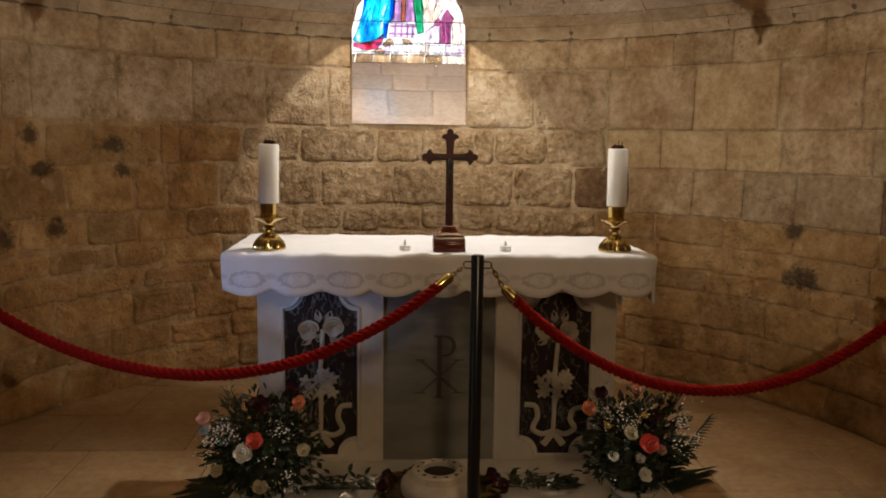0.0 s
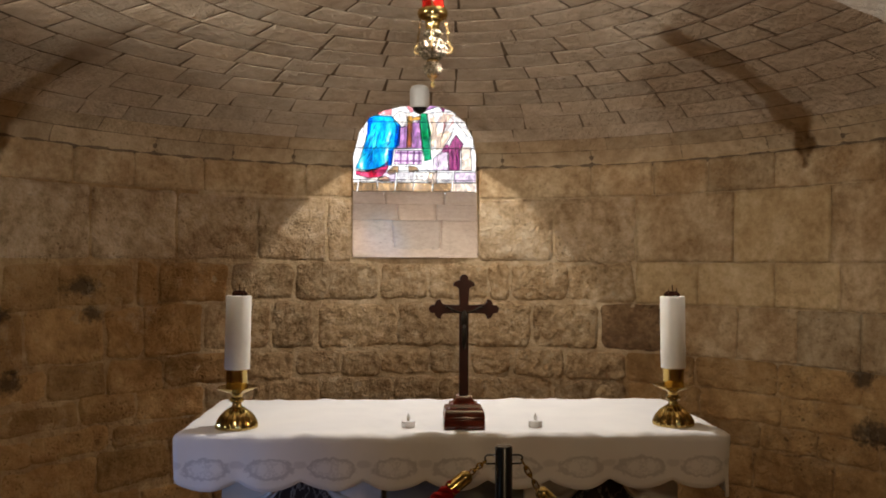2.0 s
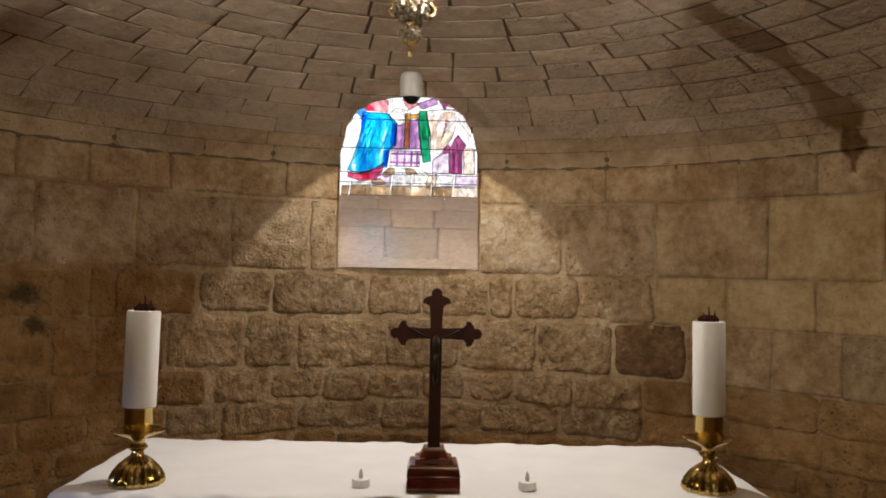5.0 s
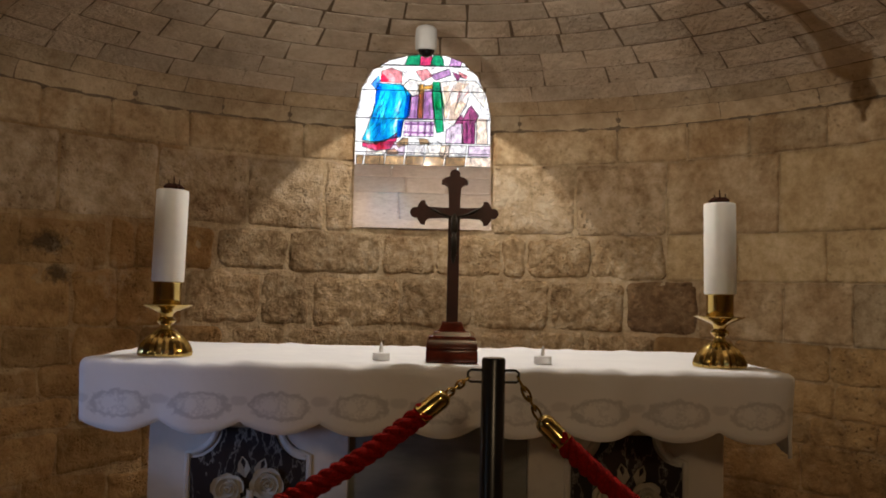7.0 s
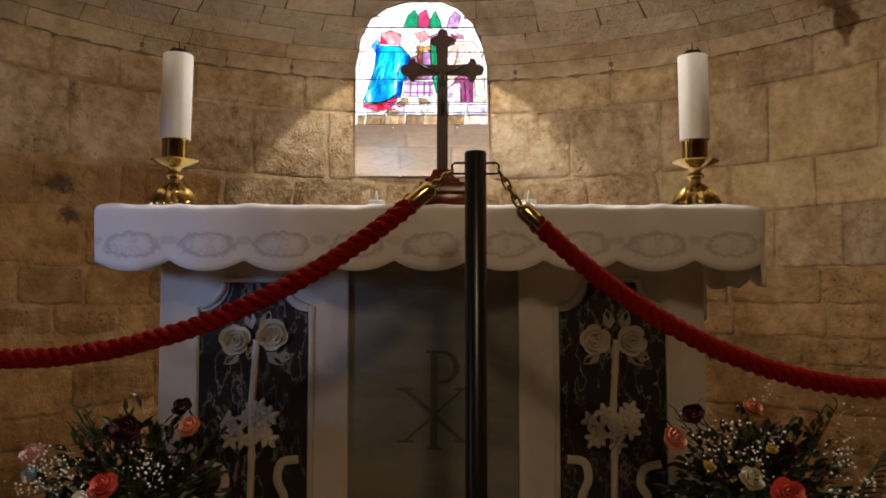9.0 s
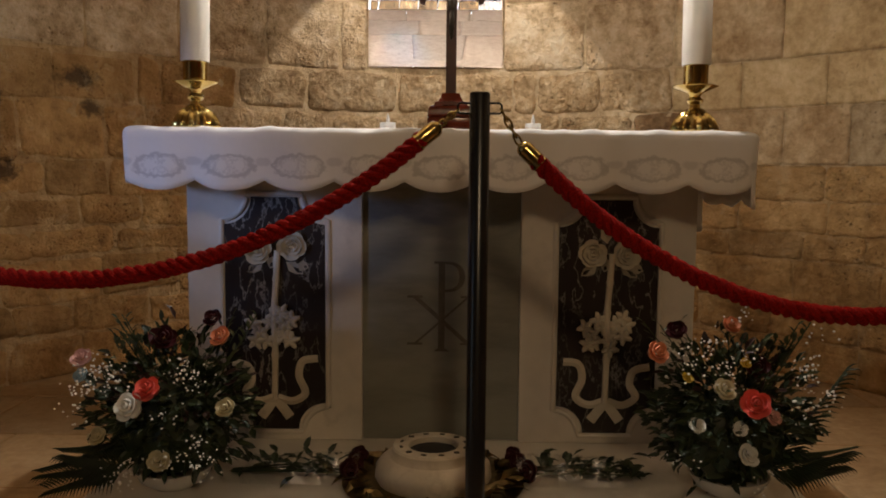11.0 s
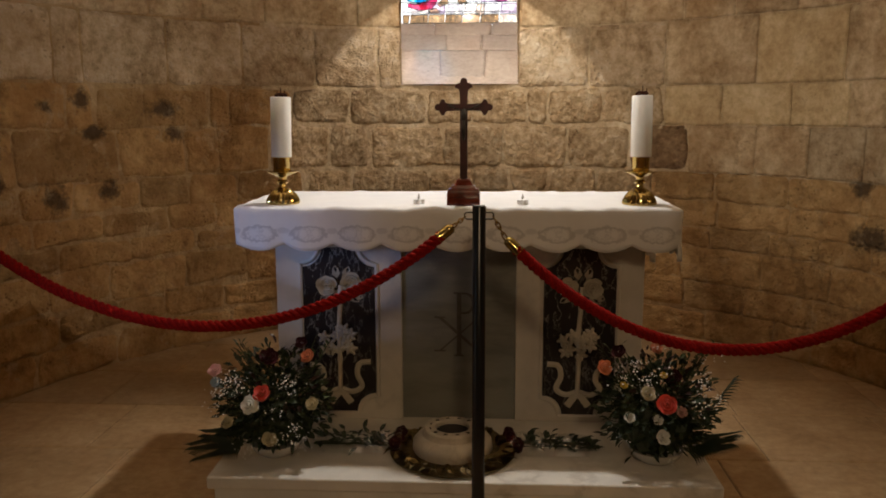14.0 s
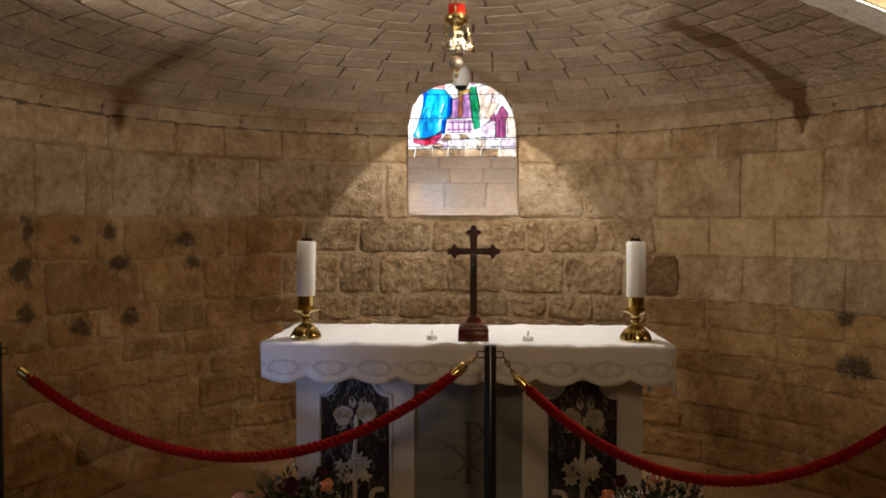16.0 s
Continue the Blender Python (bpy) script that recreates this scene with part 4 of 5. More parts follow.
FACE = 0.196
for side, (x0, x1, p0, p1) in enumerate(((-0.655, -0.200, -0.557, -0.297), (0.210, 0.660, 0.308, 0.563))):
    part("side_panel", alt(box(x0, x1, FACE, 0.240, A0, 1.022, 0.004)), MARBLE_WHITE, ALTAR, "white marble pilaster with grey veins")
    ring = bitten(p0, p1, 0.302, 0.912, 0.070)
    part("moulding", alt(sweep([(x, FACE - 0.001, z) for x, z in bitten(p0 - 0.008, p1 + 0.008, 0.294, 0.920, 0.066)], 0.0075, 8, closed=True)), MARBLE_WHITE, ALTAR)
    part("inlay_panel", alt(plate(ring, FACE - 0.004, FACE + 0.003)), MARBLE_DARK, ALTAR, "near-black brown marble with white veins")
    mx = (p0 + p1) / 2
    fy = FACE - 0.006
    sg = 1 if side == 0 else -1
    for rx, rz, seed in ((mx - 0.042, 0.775, 11 + side), (mx + 0.046, 0.788 if side == 0 else 0.772, 21 + side)):
        part("carved_rose", alt(rose_head(bmesh.new(), (rx, fy, rz), 0.041, (90, 0, 0), 0.45, seed)), MARBLE_RELIEF, ALTAR, "carved cream marble rose", smooth=50)
    for dx, dz, ang, ln in ((-0.005, 0.80, 100, 0.050), (0.022, 0.80, 70, 0.048), (-0.03, 0.745, 215, 0.05), (0.03, 0.745, -35, 0.055), (0.0, 0.76, 250, 0.035), (0.06, 0.74, -20, 0.03)):
        bm = bmesh.new()
        leaf_shape(bm, (mx + dx, fy + 0.001, dz), ln, 0.030, Matrix.Rotation(radians(-ang), 3, "Y") @ Matrix.Rotation(radians(90), 3, "X"), 0.0)
        bmesh.ops.solidify(bm, geom=bm.faces[:], thickness=0.004)
        part("carved_leaf", alt(bm), MARBLE_RELIEF, ALTAR)
    bm = bmesh.new()
    sweep(curve_points([(mx + 0.008, fy - 0.002, 0.775), (mx + 0.004, fy - 0.003, 0.70), (mx - 0.001, fy - 0.003, 0.62), (mx, fy - 0.003, 0.50), (mx - 0.002, fy - 0.003, 0.385)]), lambda i: 0.0085 if i % 8 else 0.0105, 8, bm)
    part("carved_stem", alt(bm), MARBLE_RELIEF, ALTAR, smooth=True)
    rg = random.Random(40 + side)
    for k in range(13):
        a, d = k * 137.5 + rg.uniform(-20, 20), 0.066 * math.sqrt((k + 0.4) / 13)
        c = (mx + d * math.cos(radians(a)) * 1.05, fy - 0.002, 0.572 + d * math.sin(radians(a)) * 0.72)
        spin = rg.uniform(0, 72)
        bm = bmesh.new()
        for q in range(5):
            b = radians(spin + 72 * q)
            blob(bm, (c[0] + 0.012 * math.cos(b), c[1] - 0.002 - 0.0006 * k, c[2] + 0.012 * math.sin(b)), (0.0150, 0.0042, 0.0082), (0, -math.degrees(b), 14), 1)
        blob(bm, (c[0], c[1] - 0.005 - 0.0006 * k, c[2]), (0.0045, 0.004, 0.0045), (0, 0, 0), 1)
        part("carved_lily", alt(bm), MARBLE_RELIEF, ALTAR, "carved star-shaped lily", smooth=60)
    for s in (-1, 1):
        bm = bmesh.new()
        hi = 1 if s == sg else 0.72
        ribbon(bm, [(v.x, v.z) for v in curve_points([(mx + s * 0.006, 0, 0.388), (mx + s * 0.045, 0, 0.378), (mx + s * 0.078, 0, 0.400), (mx + s * 0.062, 0, 0.445 * hi + 0.405 * (1 - hi)), (mx + s * 0.072, 0, 0.485 * hi + 0.43 * (1 - hi)), (mx + s * 0.112, 0, 0.492 * hi + 0.45 * (1 - hi))], 7)], 0.020)
        bmesh.ops.translate(bm, verts=bm.verts, vec=(0, fy, 0))
        part("carved_ribbon", alt(bm), MARBLE_RELIEF, ALTAR, smooth=True)
        bm = bmesh.new()
        ribbon(bm, [(mx + s * 0.002, 0.385), (mx + s * 0.018, 0.362), (mx + s * 0.038, 0.335)], 0.026)
        bmesh.ops.translate(bm, verts=bm.verts, vec=(0, fy, 0))
        part("carved_bow", alt(bm), MARBLE_RELIEF, ALTAR, smooth=True)

# christogram set into the grey panel: upright with bow, crossed by an X with serifs
MX, FY = 0.006, 0.2095
bm = plate([(MX - 0.0085, 0.512), (MX + 0.0085, 0.512), (MX + 0.0085, 0.745), (MX - 0.0085, 0.745)], FY, FY + 0.004)
plate([(MX - 0.020, 0.742), (MX + 0.012, 0.742), (MX + 0.012, 0.748), (MX - 0.020, 0.748)], FY + 0.0002, FY + 0.004, bm=bm)
plate([(MX - 0.020, 0.510), (MX + 0.020, 0.510), (MX + 0.012, 0.517), (MX - 0.012, 0.517)], FY + 0.0002, FY + 0.004, bm=bm)
bow = [(MX + 0.008, 0.748)] + [(MX + 0.014 + 0.047 * math.sin(radians(a)) ** 0.8, 0.708 + 0.040 * math.cos(radians(a))) for a in range(10, 171, 10)] + [(MX + 0.008, 0.667)]
bow_in = [(MX + 0.008, 0.741)] + [(MX + 0.014 + 0.032 * math.sin(radians(a)) ** 0.8, 0.708 + 0.033 * math.cos(radians(a))) for a in range(10, 171, 10)] + [(MX + 0.008, 0.674)]
fr = [[bm.verts.new((x, FY + yy, z)) for x, z in q] for q in (bow, bow_in) for yy in (0.0004,)]
for i in range(len(bow) - 1):
    bm.faces.new((fr[0][i], fr[0][i + 1], fr[1][i + 1], fr[1][i]))
part("upright_letter", alt(bm), SLATE_LETTER, ALTAR, "dark inlaid monogram letter")
bm = bmesh.new()
for s, w in ((1, 0.016), (-1, 0.0085)):
    plate([(MX - s * 0.070 - w / 2, 0.655), (MX - s * 0.070 + w / 2, 0.655), (MX + s * 0.070 + w / 2, 0.530), (MX + s * 0.070 - w / 2, 0.530)], FY + 0.0005 * (s + 2), FY + 0.004, bm=bm)
for x, z in ((-0.070, 0.655), (0.070, 0.655), (-0.070, 0.530), (0.070, 0.530)):
    plate([(MX + x - 0.020, z - 0.003), (MX + x + 0.020, z - 0.003), (MX + x + 0.020, z + 0.003), (MX + x - 0.020, z + 0.003)], FY + 0.002, FY + 0.004, bm=bm)
part("crossed_letter", alt(bm), SLATE_LETTER, ALTAR, "dark inlaid crossed letter")

# ---------------------------------------------------------------- altar cloth
X0, X1, Y0, Y1, RC = -0.741, 0.741, 0.0, 0.562, 0.022
ring = []
for cx, cy, a0 in ((X1 - RC, Y0 + RC, -90), (X1 - RC, Y1 - RC, 0), (X0 + RC, Y1 - RC, 90), (X0 + RC, Y0 + RC, 180)):
    corner = [(cx + RC * math.cos(radians(a0 + 15 * i)), cy + RC * math.sin(radians(a0 + 15 * i)), math.cos(radians(a0 + 15 * i)), math.sin(radians(a0 + 15 * i))) for i in range(7)]
    if ring:
        px, py, qx, qy = ring[-1]
        n = max(2, int(math.hypot(corner[0][0] - px, corner[0][1] - py) / 0.0082))
        ring += [(px + (corner[0][0] - px) * i / n, py + (corner[0][1] - py) * i / n, qx, qy) for i in range(1, n)]
    ring += corner
px, py, qx, qy = ring[-1]
n = int((ring[0][0] - px) / 0.0082)
ring += [(px + (ring[0][0] - px) * i / n, py, qx, qy) for i in range(1, n)]


def cloth_bottom(x, y, nx, ny):
    if ny < -0.5:
        u = ((x - CUSP) / SCALLOP) % 1.0
        return 0.933 + 0.024 * abs(2 * u - 1) ** 2.2
    if abs(nx) > 0.5:
        u = ((y + 0.03) / 0.150) % 1.0
        low = 0.898 if nx > 0 else 0.946
        return low - (0.085 if nx > 0 and y > 0.44 else 0.0) + 0.022 * abs(2 * u - 1) ** 2.2
    return 0.93


bm = bmesh.new()
layers = [(-0.016, 0.0, 0), (-0.008, -0.001, 0), (-0.002, -0.005, 0), (0.002, -0.012, 0)] + [(0.003, None, k / 9) for k in range(1, 10)]
rows = []
for off, dz, f in layers:
    row = []
    for x, y, nx, ny in ring:
        wave = 0.0
        if dz is None:
            zb = cloth_bottom(x, y, nx, ny)
            z = (TOP - 0.012) + (zb - TOP + 0.012) * f
            s = x * 1.0 + y * 1.3
            wave = f * (0.006 * math.sin(s * 2 * math.pi / 0.164 + 1.2) + 0.005 * math.sin(s * 23 + 0.7) + 0.003 * math.sin(s * 57))
        else:
            z = TOP + dz
        if dz is not None and off < 0:
            z += 0.0028 * math.sin(x * 31 + 1) * math.sin(x * 11) + 0.0016 * math.sin(x * 83) * math.sin(x * 7 + 2) + 0.0012 * math.sin(y * 40)
        row.append(bm.verts.new((x + nx * (off + wave), y + ny * (off + wave), z)))
    rows.append(row)
for a, b in zip(rows, rows[1:]):
    for k in range(len(a)):
        j = (k + 1) % len(a)
        bm.faces.new((a[k], b[k], b[j], a[j]))
# flat top as a field of quads with faint creases
nx_, ny_ = 60, 24
field = [[bm.verts.new((X0 + 0.024 + (X1 - X0 - 0.048) * i / nx_, Y0 + 0.024 + (Y1 - Y0 - 0.048) * j / ny_,
                        TOP + 0.0011 * noise.noise(Vector((i * 0.25, j * 0.4, 0))) + (0.006 * math.exp(-((i - 37 - (j - 20) * 0.6) ** 2) / 2.0) if j > 18 else 0) + (0.0012 if i in (15, 45) else 0)))
          for i in range(nx_ + 1)] for j in range(ny_ + 1)]
for j in range(ny_):
    for i in range(nx_):
        bm.faces.new((field[j][i], field[j][i + 1], field[j + 1][i + 1], field[j + 1][i]))
edge_loop = [field[0][i] for i in range(nx_ + 1)] + [field[j][nx_] for j in range(1, ny_ + 1)] + [field[ny_][i] for i in range(nx_ - 1, -1, -1)] + [field[j][0] for j in range(ny_ - 1, 0, -1)]
edges = [bm.edges.get((edge_loop[k], edge_loop[(k + 1) % len(edge_loop)])) for k in range(len(edge_loop))]
edges += [bm.edges.get((rows[0][k], rows[0][(k + 1) % len(rows[0])])) for k in range(len(rows[0]))]
bmesh.ops.bridge_loops(bm, edges=edges)
bmesh.ops.recalc_face_normals(bm, faces=bm.faces)
CLOTH_OB = tagged(link_mesh("altar_cloth", bm, CLOTH, smooth=70), "white linen altar cloth with scalloped lace border over the table", "tablecloth")
sol = CLOTH_OB.modifiers.new("thickness", "SOLIDIFY")
sol.thickness, sol.offset = 0.0016, -1

# ---------------------------------------------------------------- candlesticks and candles


def flute(a, i):
    return 1.0 + (0.055 * math.cos(20 * a) if 1 <= i <= 7 else 0.0)


def star(a, i):
    return 1.0 + (0.13 * abs(math.cos(2.5 * a)) if i in (1, 2) else 0.0)


def candlestick(at, label):
    t = thing("candlestick", at, label, "candlestick", "pair of altar candlesticks")
    part("foot", lathe([(0.030, 0.0), (0.053, 0.0), (0.0545, 0.006), (0.052, 0.016), (0.046, 0.028), (0.037, 0.039), (0.027, 0.048), (0.019, 0.054), (0.017, 0.056), (0.012, 0.056)], 80, wobble=flute), BRASS, t, smooth=50)
    part("knop", lathe([(0.0, 0.054), (0.016, 0.054), (0.013, 0.060), (0.012, 0.066), (0.018, 0.070), (0.0205, 0.074), (0.018, 0.079), (0.013, 0.083), (0.015, 0.090), (0.022, 0.096), (0.0, 0.096)], 32), BRASS, t, smooth=35)
    part("drip_pan", lathe([(0.020, 0.094), (0.048, 0.1075), (0.0495, 0.1095), (0.022, 0.100), (0.0, 0.100)], 40, wobble=star), BRASS, t, "star-edged brass drip pan", smooth=50)
    part("socket", lathe([(0.0, 0.099), (0.0275, 0.099), (0.029, 0.103), (0.029, 0.154), (0.0305, 0.157), (0.0285, 0.1585), (0.0, 0.1585)], 36), BRASS, t, smooth=35)
    return t


def pillar_candle(at, lean, label):
    t = thing("pillar_candle", at, label, "candle", "pair of altar candles")
    t.rotation_euler = (radians(lean[0]), radians(lean[1]), 0)
    wax = part("wax", lathe([(0.0, 0.0), (0.0335, 0.0), (0.0340, 0.004), (0.0340, 0.195), (0.0330, 0.199), (0.029, 0.200), (0.026, 0.1965), (0.0, 0.195)], 40, wobble=lambda a, i: 1 + 0.006 * math.sin(3 * a + i)), WAX, t, smooth=35)
    bm = lathe([(0.0, 0.198), (0.018, 0.198), (0.020, 0.206), (0.013, 0.213), (0.0, 0.213)], 14, wobble=lambda a, i: 1 + 0.25 * math.sin(5 * a))
    for k, (x, h) in enumerate(((0.0, 0.231), (0.010, 0.222), (-0.009, 0.219))):
        sweep([(x, 0, 0.204), (x * 1.2 + 0.001, 0.001, (0.204 + h) / 2), (x * 1.3, 0, h)], lambda i: 0.0022 - 0.0006 * i, 6, bm)
    part("burnt_wick", bm, WICK, wax, "charred brown wick")
    return t


for cx, cy, what in ((-0.592, 0.090, "west"), (0.614, 0.098, "east")):
    candlestick((cx, cy, TOP + 0.0015), "polished brass candlestick with fluted foot standing on the altar cloth")
    pillar_candle((cx, cy, TOP + 0.1600), (0.0, 1.1 if cx < 0 else -0.6), "thick white wax candle with burnt wick in a brass candlestick")

# ---------------------------------------------------------------- standing crucifix
CROSS = thing("altar_cross", (0.026, 0.088, TOP + 0.0015), "dark mahogany standing cross with trefoil ends on stepped base", "cross")
bm = box(-0.055, 0.055, -0.048, 0.048, 0.0, 0.027, 0.003)
box(-0.0555, 0.0555, -0.0485, 0.0485, 0.0285, 0.034, 0.003, bm=bm)
box(-0.050, 0.050, -0.043, 0.043, 0.026, 0.030, 0.0, bm=bm)
part("lower_base", bm, WOOD_BASE, CROSS, "glossy red-brown stepped foot", smooth=40)
bm = bmesh.new()
loft(bm, [[(sx * w, sy * w * 0.86, z) for sx, sy in ((-1, -1), (1, -1), (1, 1), (-1, 1))] for w, z in ((0.0, 0.033), (0.054, 0.033), (0.053, 0.046), (0.049, 0.054), (0.040, 0.056), (0.038, 0.064), (0.030, 0.066), (0.024, 0.076), (0.021, 0.086), (0.0, 0.087))])
part("upper_base", bm, WOOD_BASE, CROSS, smooth=25)


def trefoil(c, way, r, half):
    """Half outline of a cross arm: straight, then pointed side lobes and a round tip."""
    w = Vector(way)
    s = Vector((-w[1], w[0]))
    c = Vector(c)
    pts = [c + s * half - w * 0.040, c + s * half * 1.15 - w * 0.014, c + s * half * 1.7 - w * 0.008, c + s * half * 2.35 - w * 0.007, c + s * half * 2.25 + w * 0.002, c + s * half * 1.5 + w * 0.008]
    tip = [c + w * (0.014 + r * math.cos(radians(a))) + s * (r * math.sin(radians(a))) for a in range(110, -111, -20)]
    back = [c - s * (p - c).dot(s) + w * (p - c).dot(w) for p in pts[::-1]]
    return [tuple(p) for p in pts + tip + back]


HALF = 0.0125
bar = 0.322
top = trefoil((0.0, 0.392), (0, 1), 0.0115, HALF)
east = trefoil((0.071, bar), (1, 0), 0.0115, HALF * 0.9)
west = trefoil((-0.071, bar), (-1, 0), 0.0115, HALF * 0.9)
part("upright", plate([(HALF, 0.080), (HALF, bar - 0.0)] + top[::-1] + [(-HALF, 0.080)], -0.009, 0.009, 0.0015), WOOD_RED, CROSS)
part("crossbar", plate((east + west)[::-1], -0.0078, 0.0078, 0.0015), WOOD_RED, CROSS)
bm = bmesh.new()
blob(bm, (0.0, -0.014, 0.295), (0.009, 0.006, 0.026))
blob(bm, (0.0, -0.014, 0.248), (0.007, 0.006, 0.038), (4, 0, 0))
for s in (-1, 1):
    sweep([(s * 0.006, -0.013, 0.312), (s * 0.028, -0.012, 0.318), (s * 0.050, -0.011, 0.330)], 0.003, 6, bm)
part("plain_corpus", bm, BRONZE, CROSS, "dark bronze plain moulded shape", smooth=True)

# ---------------------------------------------------------------- electric tealights
for tx, ty in ((-0.1255, 0.086), (0.2240, 0.082)):
    t = thing("tealight", (tx, ty, TOP + 0.0015), "small white electric tealight with plastic flame on the cloth", "tealight", "electric tealights")
    part("case", lathe([(0.0, 0.0), (0.0185, 0.0), (0.019, 0.001), (0.0188, 0.015), (0.0175, 0.0165), (0.006, 0.0165), (0.0, 0.0165)], 28), FROSTED, t, smooth=35)
    part("plastic_flame", lathe([(0.0035, 0.016), (0.0048, 0.021), (0.0042, 0.027), (0.0022, 0.034), (0.0, 0.040)], 12), FROSTED, t, smooth=True)

# ---------------------------------------------------------------- rope barrier
POST_Y, POST_TOP = -0.365, 1.128


def barrier_post(x):
    t = thing("barrier_post", (x, POST_Y, 0.0), "slim satin-black metal barrier post with ring brackets", "barrier post", "rope barrier posts")
    tube = part("tube", lathe([(0.0, 0.0), (0.0192, 0.0), (0.0192, POST_TOP - 0.003), (0.0172, POST_TOP), (0.0, POST_TOP)], 32), BLACK_PAINT, t, smooth=35)
    part("floor_flange", lathe([(0.0194, 0.0), (0.042, 0.0), (0.042, 0.004), (0.030, 0.010), (0.0194, 0.012)], 32), BLACK_PAINT, t, smooth=35)
    for s in (-1, 1):
        part("ring_bracket", sweep([(s * 0.017, 0, POST_TOP - 0.020), (s * 0.036, 0, POST_TOP - 0.020), (s * 0.041, 0, POST_TOP - 0.024), (s * 0.041, 0, POST_TOP - 0.036), (s * 0.037, 0, POST_TOP - 0.039), (s * 0.017, 0, POST_TOP - 0.039)], 0.0021, 8), BLACK_PAINT, tube, smooth=True)
    return t


POSTS = (-1.492, 0.083, 1.545)
for x in POSTS:
    barrier_post(x)


def chain_link(bm, c, along, across, length, width, r):
    a, s = along.normalized(), across.normalized()
    pts = []
    for k in range(16):
        q = 2 * math.pi * k / 16
        pts.append(c + a * (math.cos(q) * length / 2) + s * (math.sin(q) * width / 2))
    sweep(pts, r, 6, bm, closed=True)


def barrier_rope(xa, xb, x_low, z_low, a):
    t = thing("barrier_rope", ((xa + xb) / 2, POST_Y, z_low), "twisted red cotton rope with brass end caps hanging between posts", "rope", "barrier ropes")
    org = Vector(((xa + xb) / 2, POST_Y, z_low))
    n = 260
    ea, eb = xa + 0.106, xb - 0.106
    line = []
    for i in range(n + 1):
        x = ea + (eb - ea) * i / n
        line.append(Vector((x, POST_Y, z_low + a * (math.cosh((x - x_low) / a) - 1))) - org)
    dist = [0.0]
    for p, q in zip(line, line[1:]):
        dist.append(dist[-1] + (q - p).length)
    for s in range(3):
        pts = []
        for i, p in enumerate(line):
            d = (line[min(i + 1, n)] - line[max(i - 1, 0)]).normalized()
            side = Vector((0, 1, 0))
            up = d.cross(side)
            w = 2 * math.pi * (dist[i] / 0.062 + s / 3)
            pts.append(p + (side * math.cos(w) + up * math.sin(w)) * 0.0098)
        part("strand", sweep(pts, lambda i: 0.0085 + 0.0007 * math.sin(i * 1.9), 8), ROPE_RED, t, smooth=True)
    for end, sg in ((0, 1), (n, -1)):
        p = line[end]
        d = (line[end] - line[end + sg * 4]).normalized()
        m = Matrix.Translation(p - d * 0.012) @ d.to_track_quat("Z", "Y").to_matrix().to_4x4()
        bm = lathe([(0.0150, 0.0), (0.0172, 0.0), (0.0172, 0.003), (0.0160, 0.005), (0.0160, 0.040), (0.0145, 0.047), (0.009, 0.053), (0.0, 0.055)], 28)
        bm.transform(m)
        cap_end = part("end_cap", bm, BRASS, t, "polished brass end cap", smooth=40)
        tip = p + d * 0.042
        post = Vector(((xa if sg > 0 else xb) + sg * 0.041, POST_Y, POST_TOP - 0.034)) - org
        bm = bmesh.new()
        count = 4
        way = post - tip
        for k in range(count):
            c = tip + way * ((k + 0.5) / count)
            chain_link(bm, c, way, Vector((0, 1, 0)) if k % 2 else way.cross(Vector((0, 1, 0))), way.length / count * 1.55, 0.0105, 0.0021)
        part("hook_chain", bm, BRASS, cap_end, "brass chain hook", smooth=True)


barrier_rope(POSTS[0], POSTS[1], -0.720, 0.768, 0.93)
barrier_rope(POSTS[1], POSTS[2], 0.812, 0.715, 0.715)

# ---------------------------------------------------------------- hanging sanctuary lamp
LAMP = thing("sanctuary_lamp", (-0.05, 0.51, 2.106), "gilt hanging sanctuary lamp with filigree balls and ruby glass cup", "lamp")
part("finial", lathe([(0.0, 0.0), (0.006, 0.002), (0.0085, 0.009), (0.006, 0.016), (0.004, 0.020), (0.007, 0.028), (0.014, 0.034), (0.022, 0.044), (0.0, 0.046)], 24), GOLD, LAMP, smooth=40)


def filigree_ball(r, h, mid, n):
    """An openwork ball: a lobed core set with rows of small bosses."""
    bm = lathe([(0.0, mid - h)] + [(r * 0.93 * math.sin(radians(a)), mid - h * math.cos(radians(a))) for a in range(15, 180, 15)] + [(0.0, mid + h)], 36, wobble=lambda a, i: 1 + 0.07 * math.cos(n * a + i * math.pi))
    for row, lat in enumerate((-52, -26, 0, 26, 52)):
        for k in range(n):
            a = 2 * math.pi * (k + 0.5 * (row % 2)) / n
            c = r * 0.97 * math.cos(radians(lat))
            blob(bm, (c * math.cos(a), c * math.sin(a), mid + h * math.sin(radians(lat))), (r * 0.17, r * 0.17, r * 0.15), (0, 0, 0), 1)
    return bm


part("small_ball", filigree_ball(0.030, 0.024, 0.062, 9), CRYSTAL, LAMP, "silvery openwork ball", smooth=50)
part("neck", lathe([(0.0, 0.083), (0.016, 0.083), (0.021, 0.089), (0.016, 0.095), (0.0, 0.095)], 24), GOLD, LAMP, smooth=40)
part("large_ball", filigree_ball(0.046, 0.034, 0.128, 12), CRYSTAL, LAMP, "silvery openwork ball", smooth=50)
part("collar", lathe([(0.0, 0.160), (0.020, 0.160), (0.026, 0.168), (0.031, 0.176), (0.026, 0.186), (0.021, 0.190), (0.0, 0.190)], 32, wobble=lambda a, i: 1 + 0.05 * math.cos(10 * a)), CRYSTAL, LAMP, smooth=50)
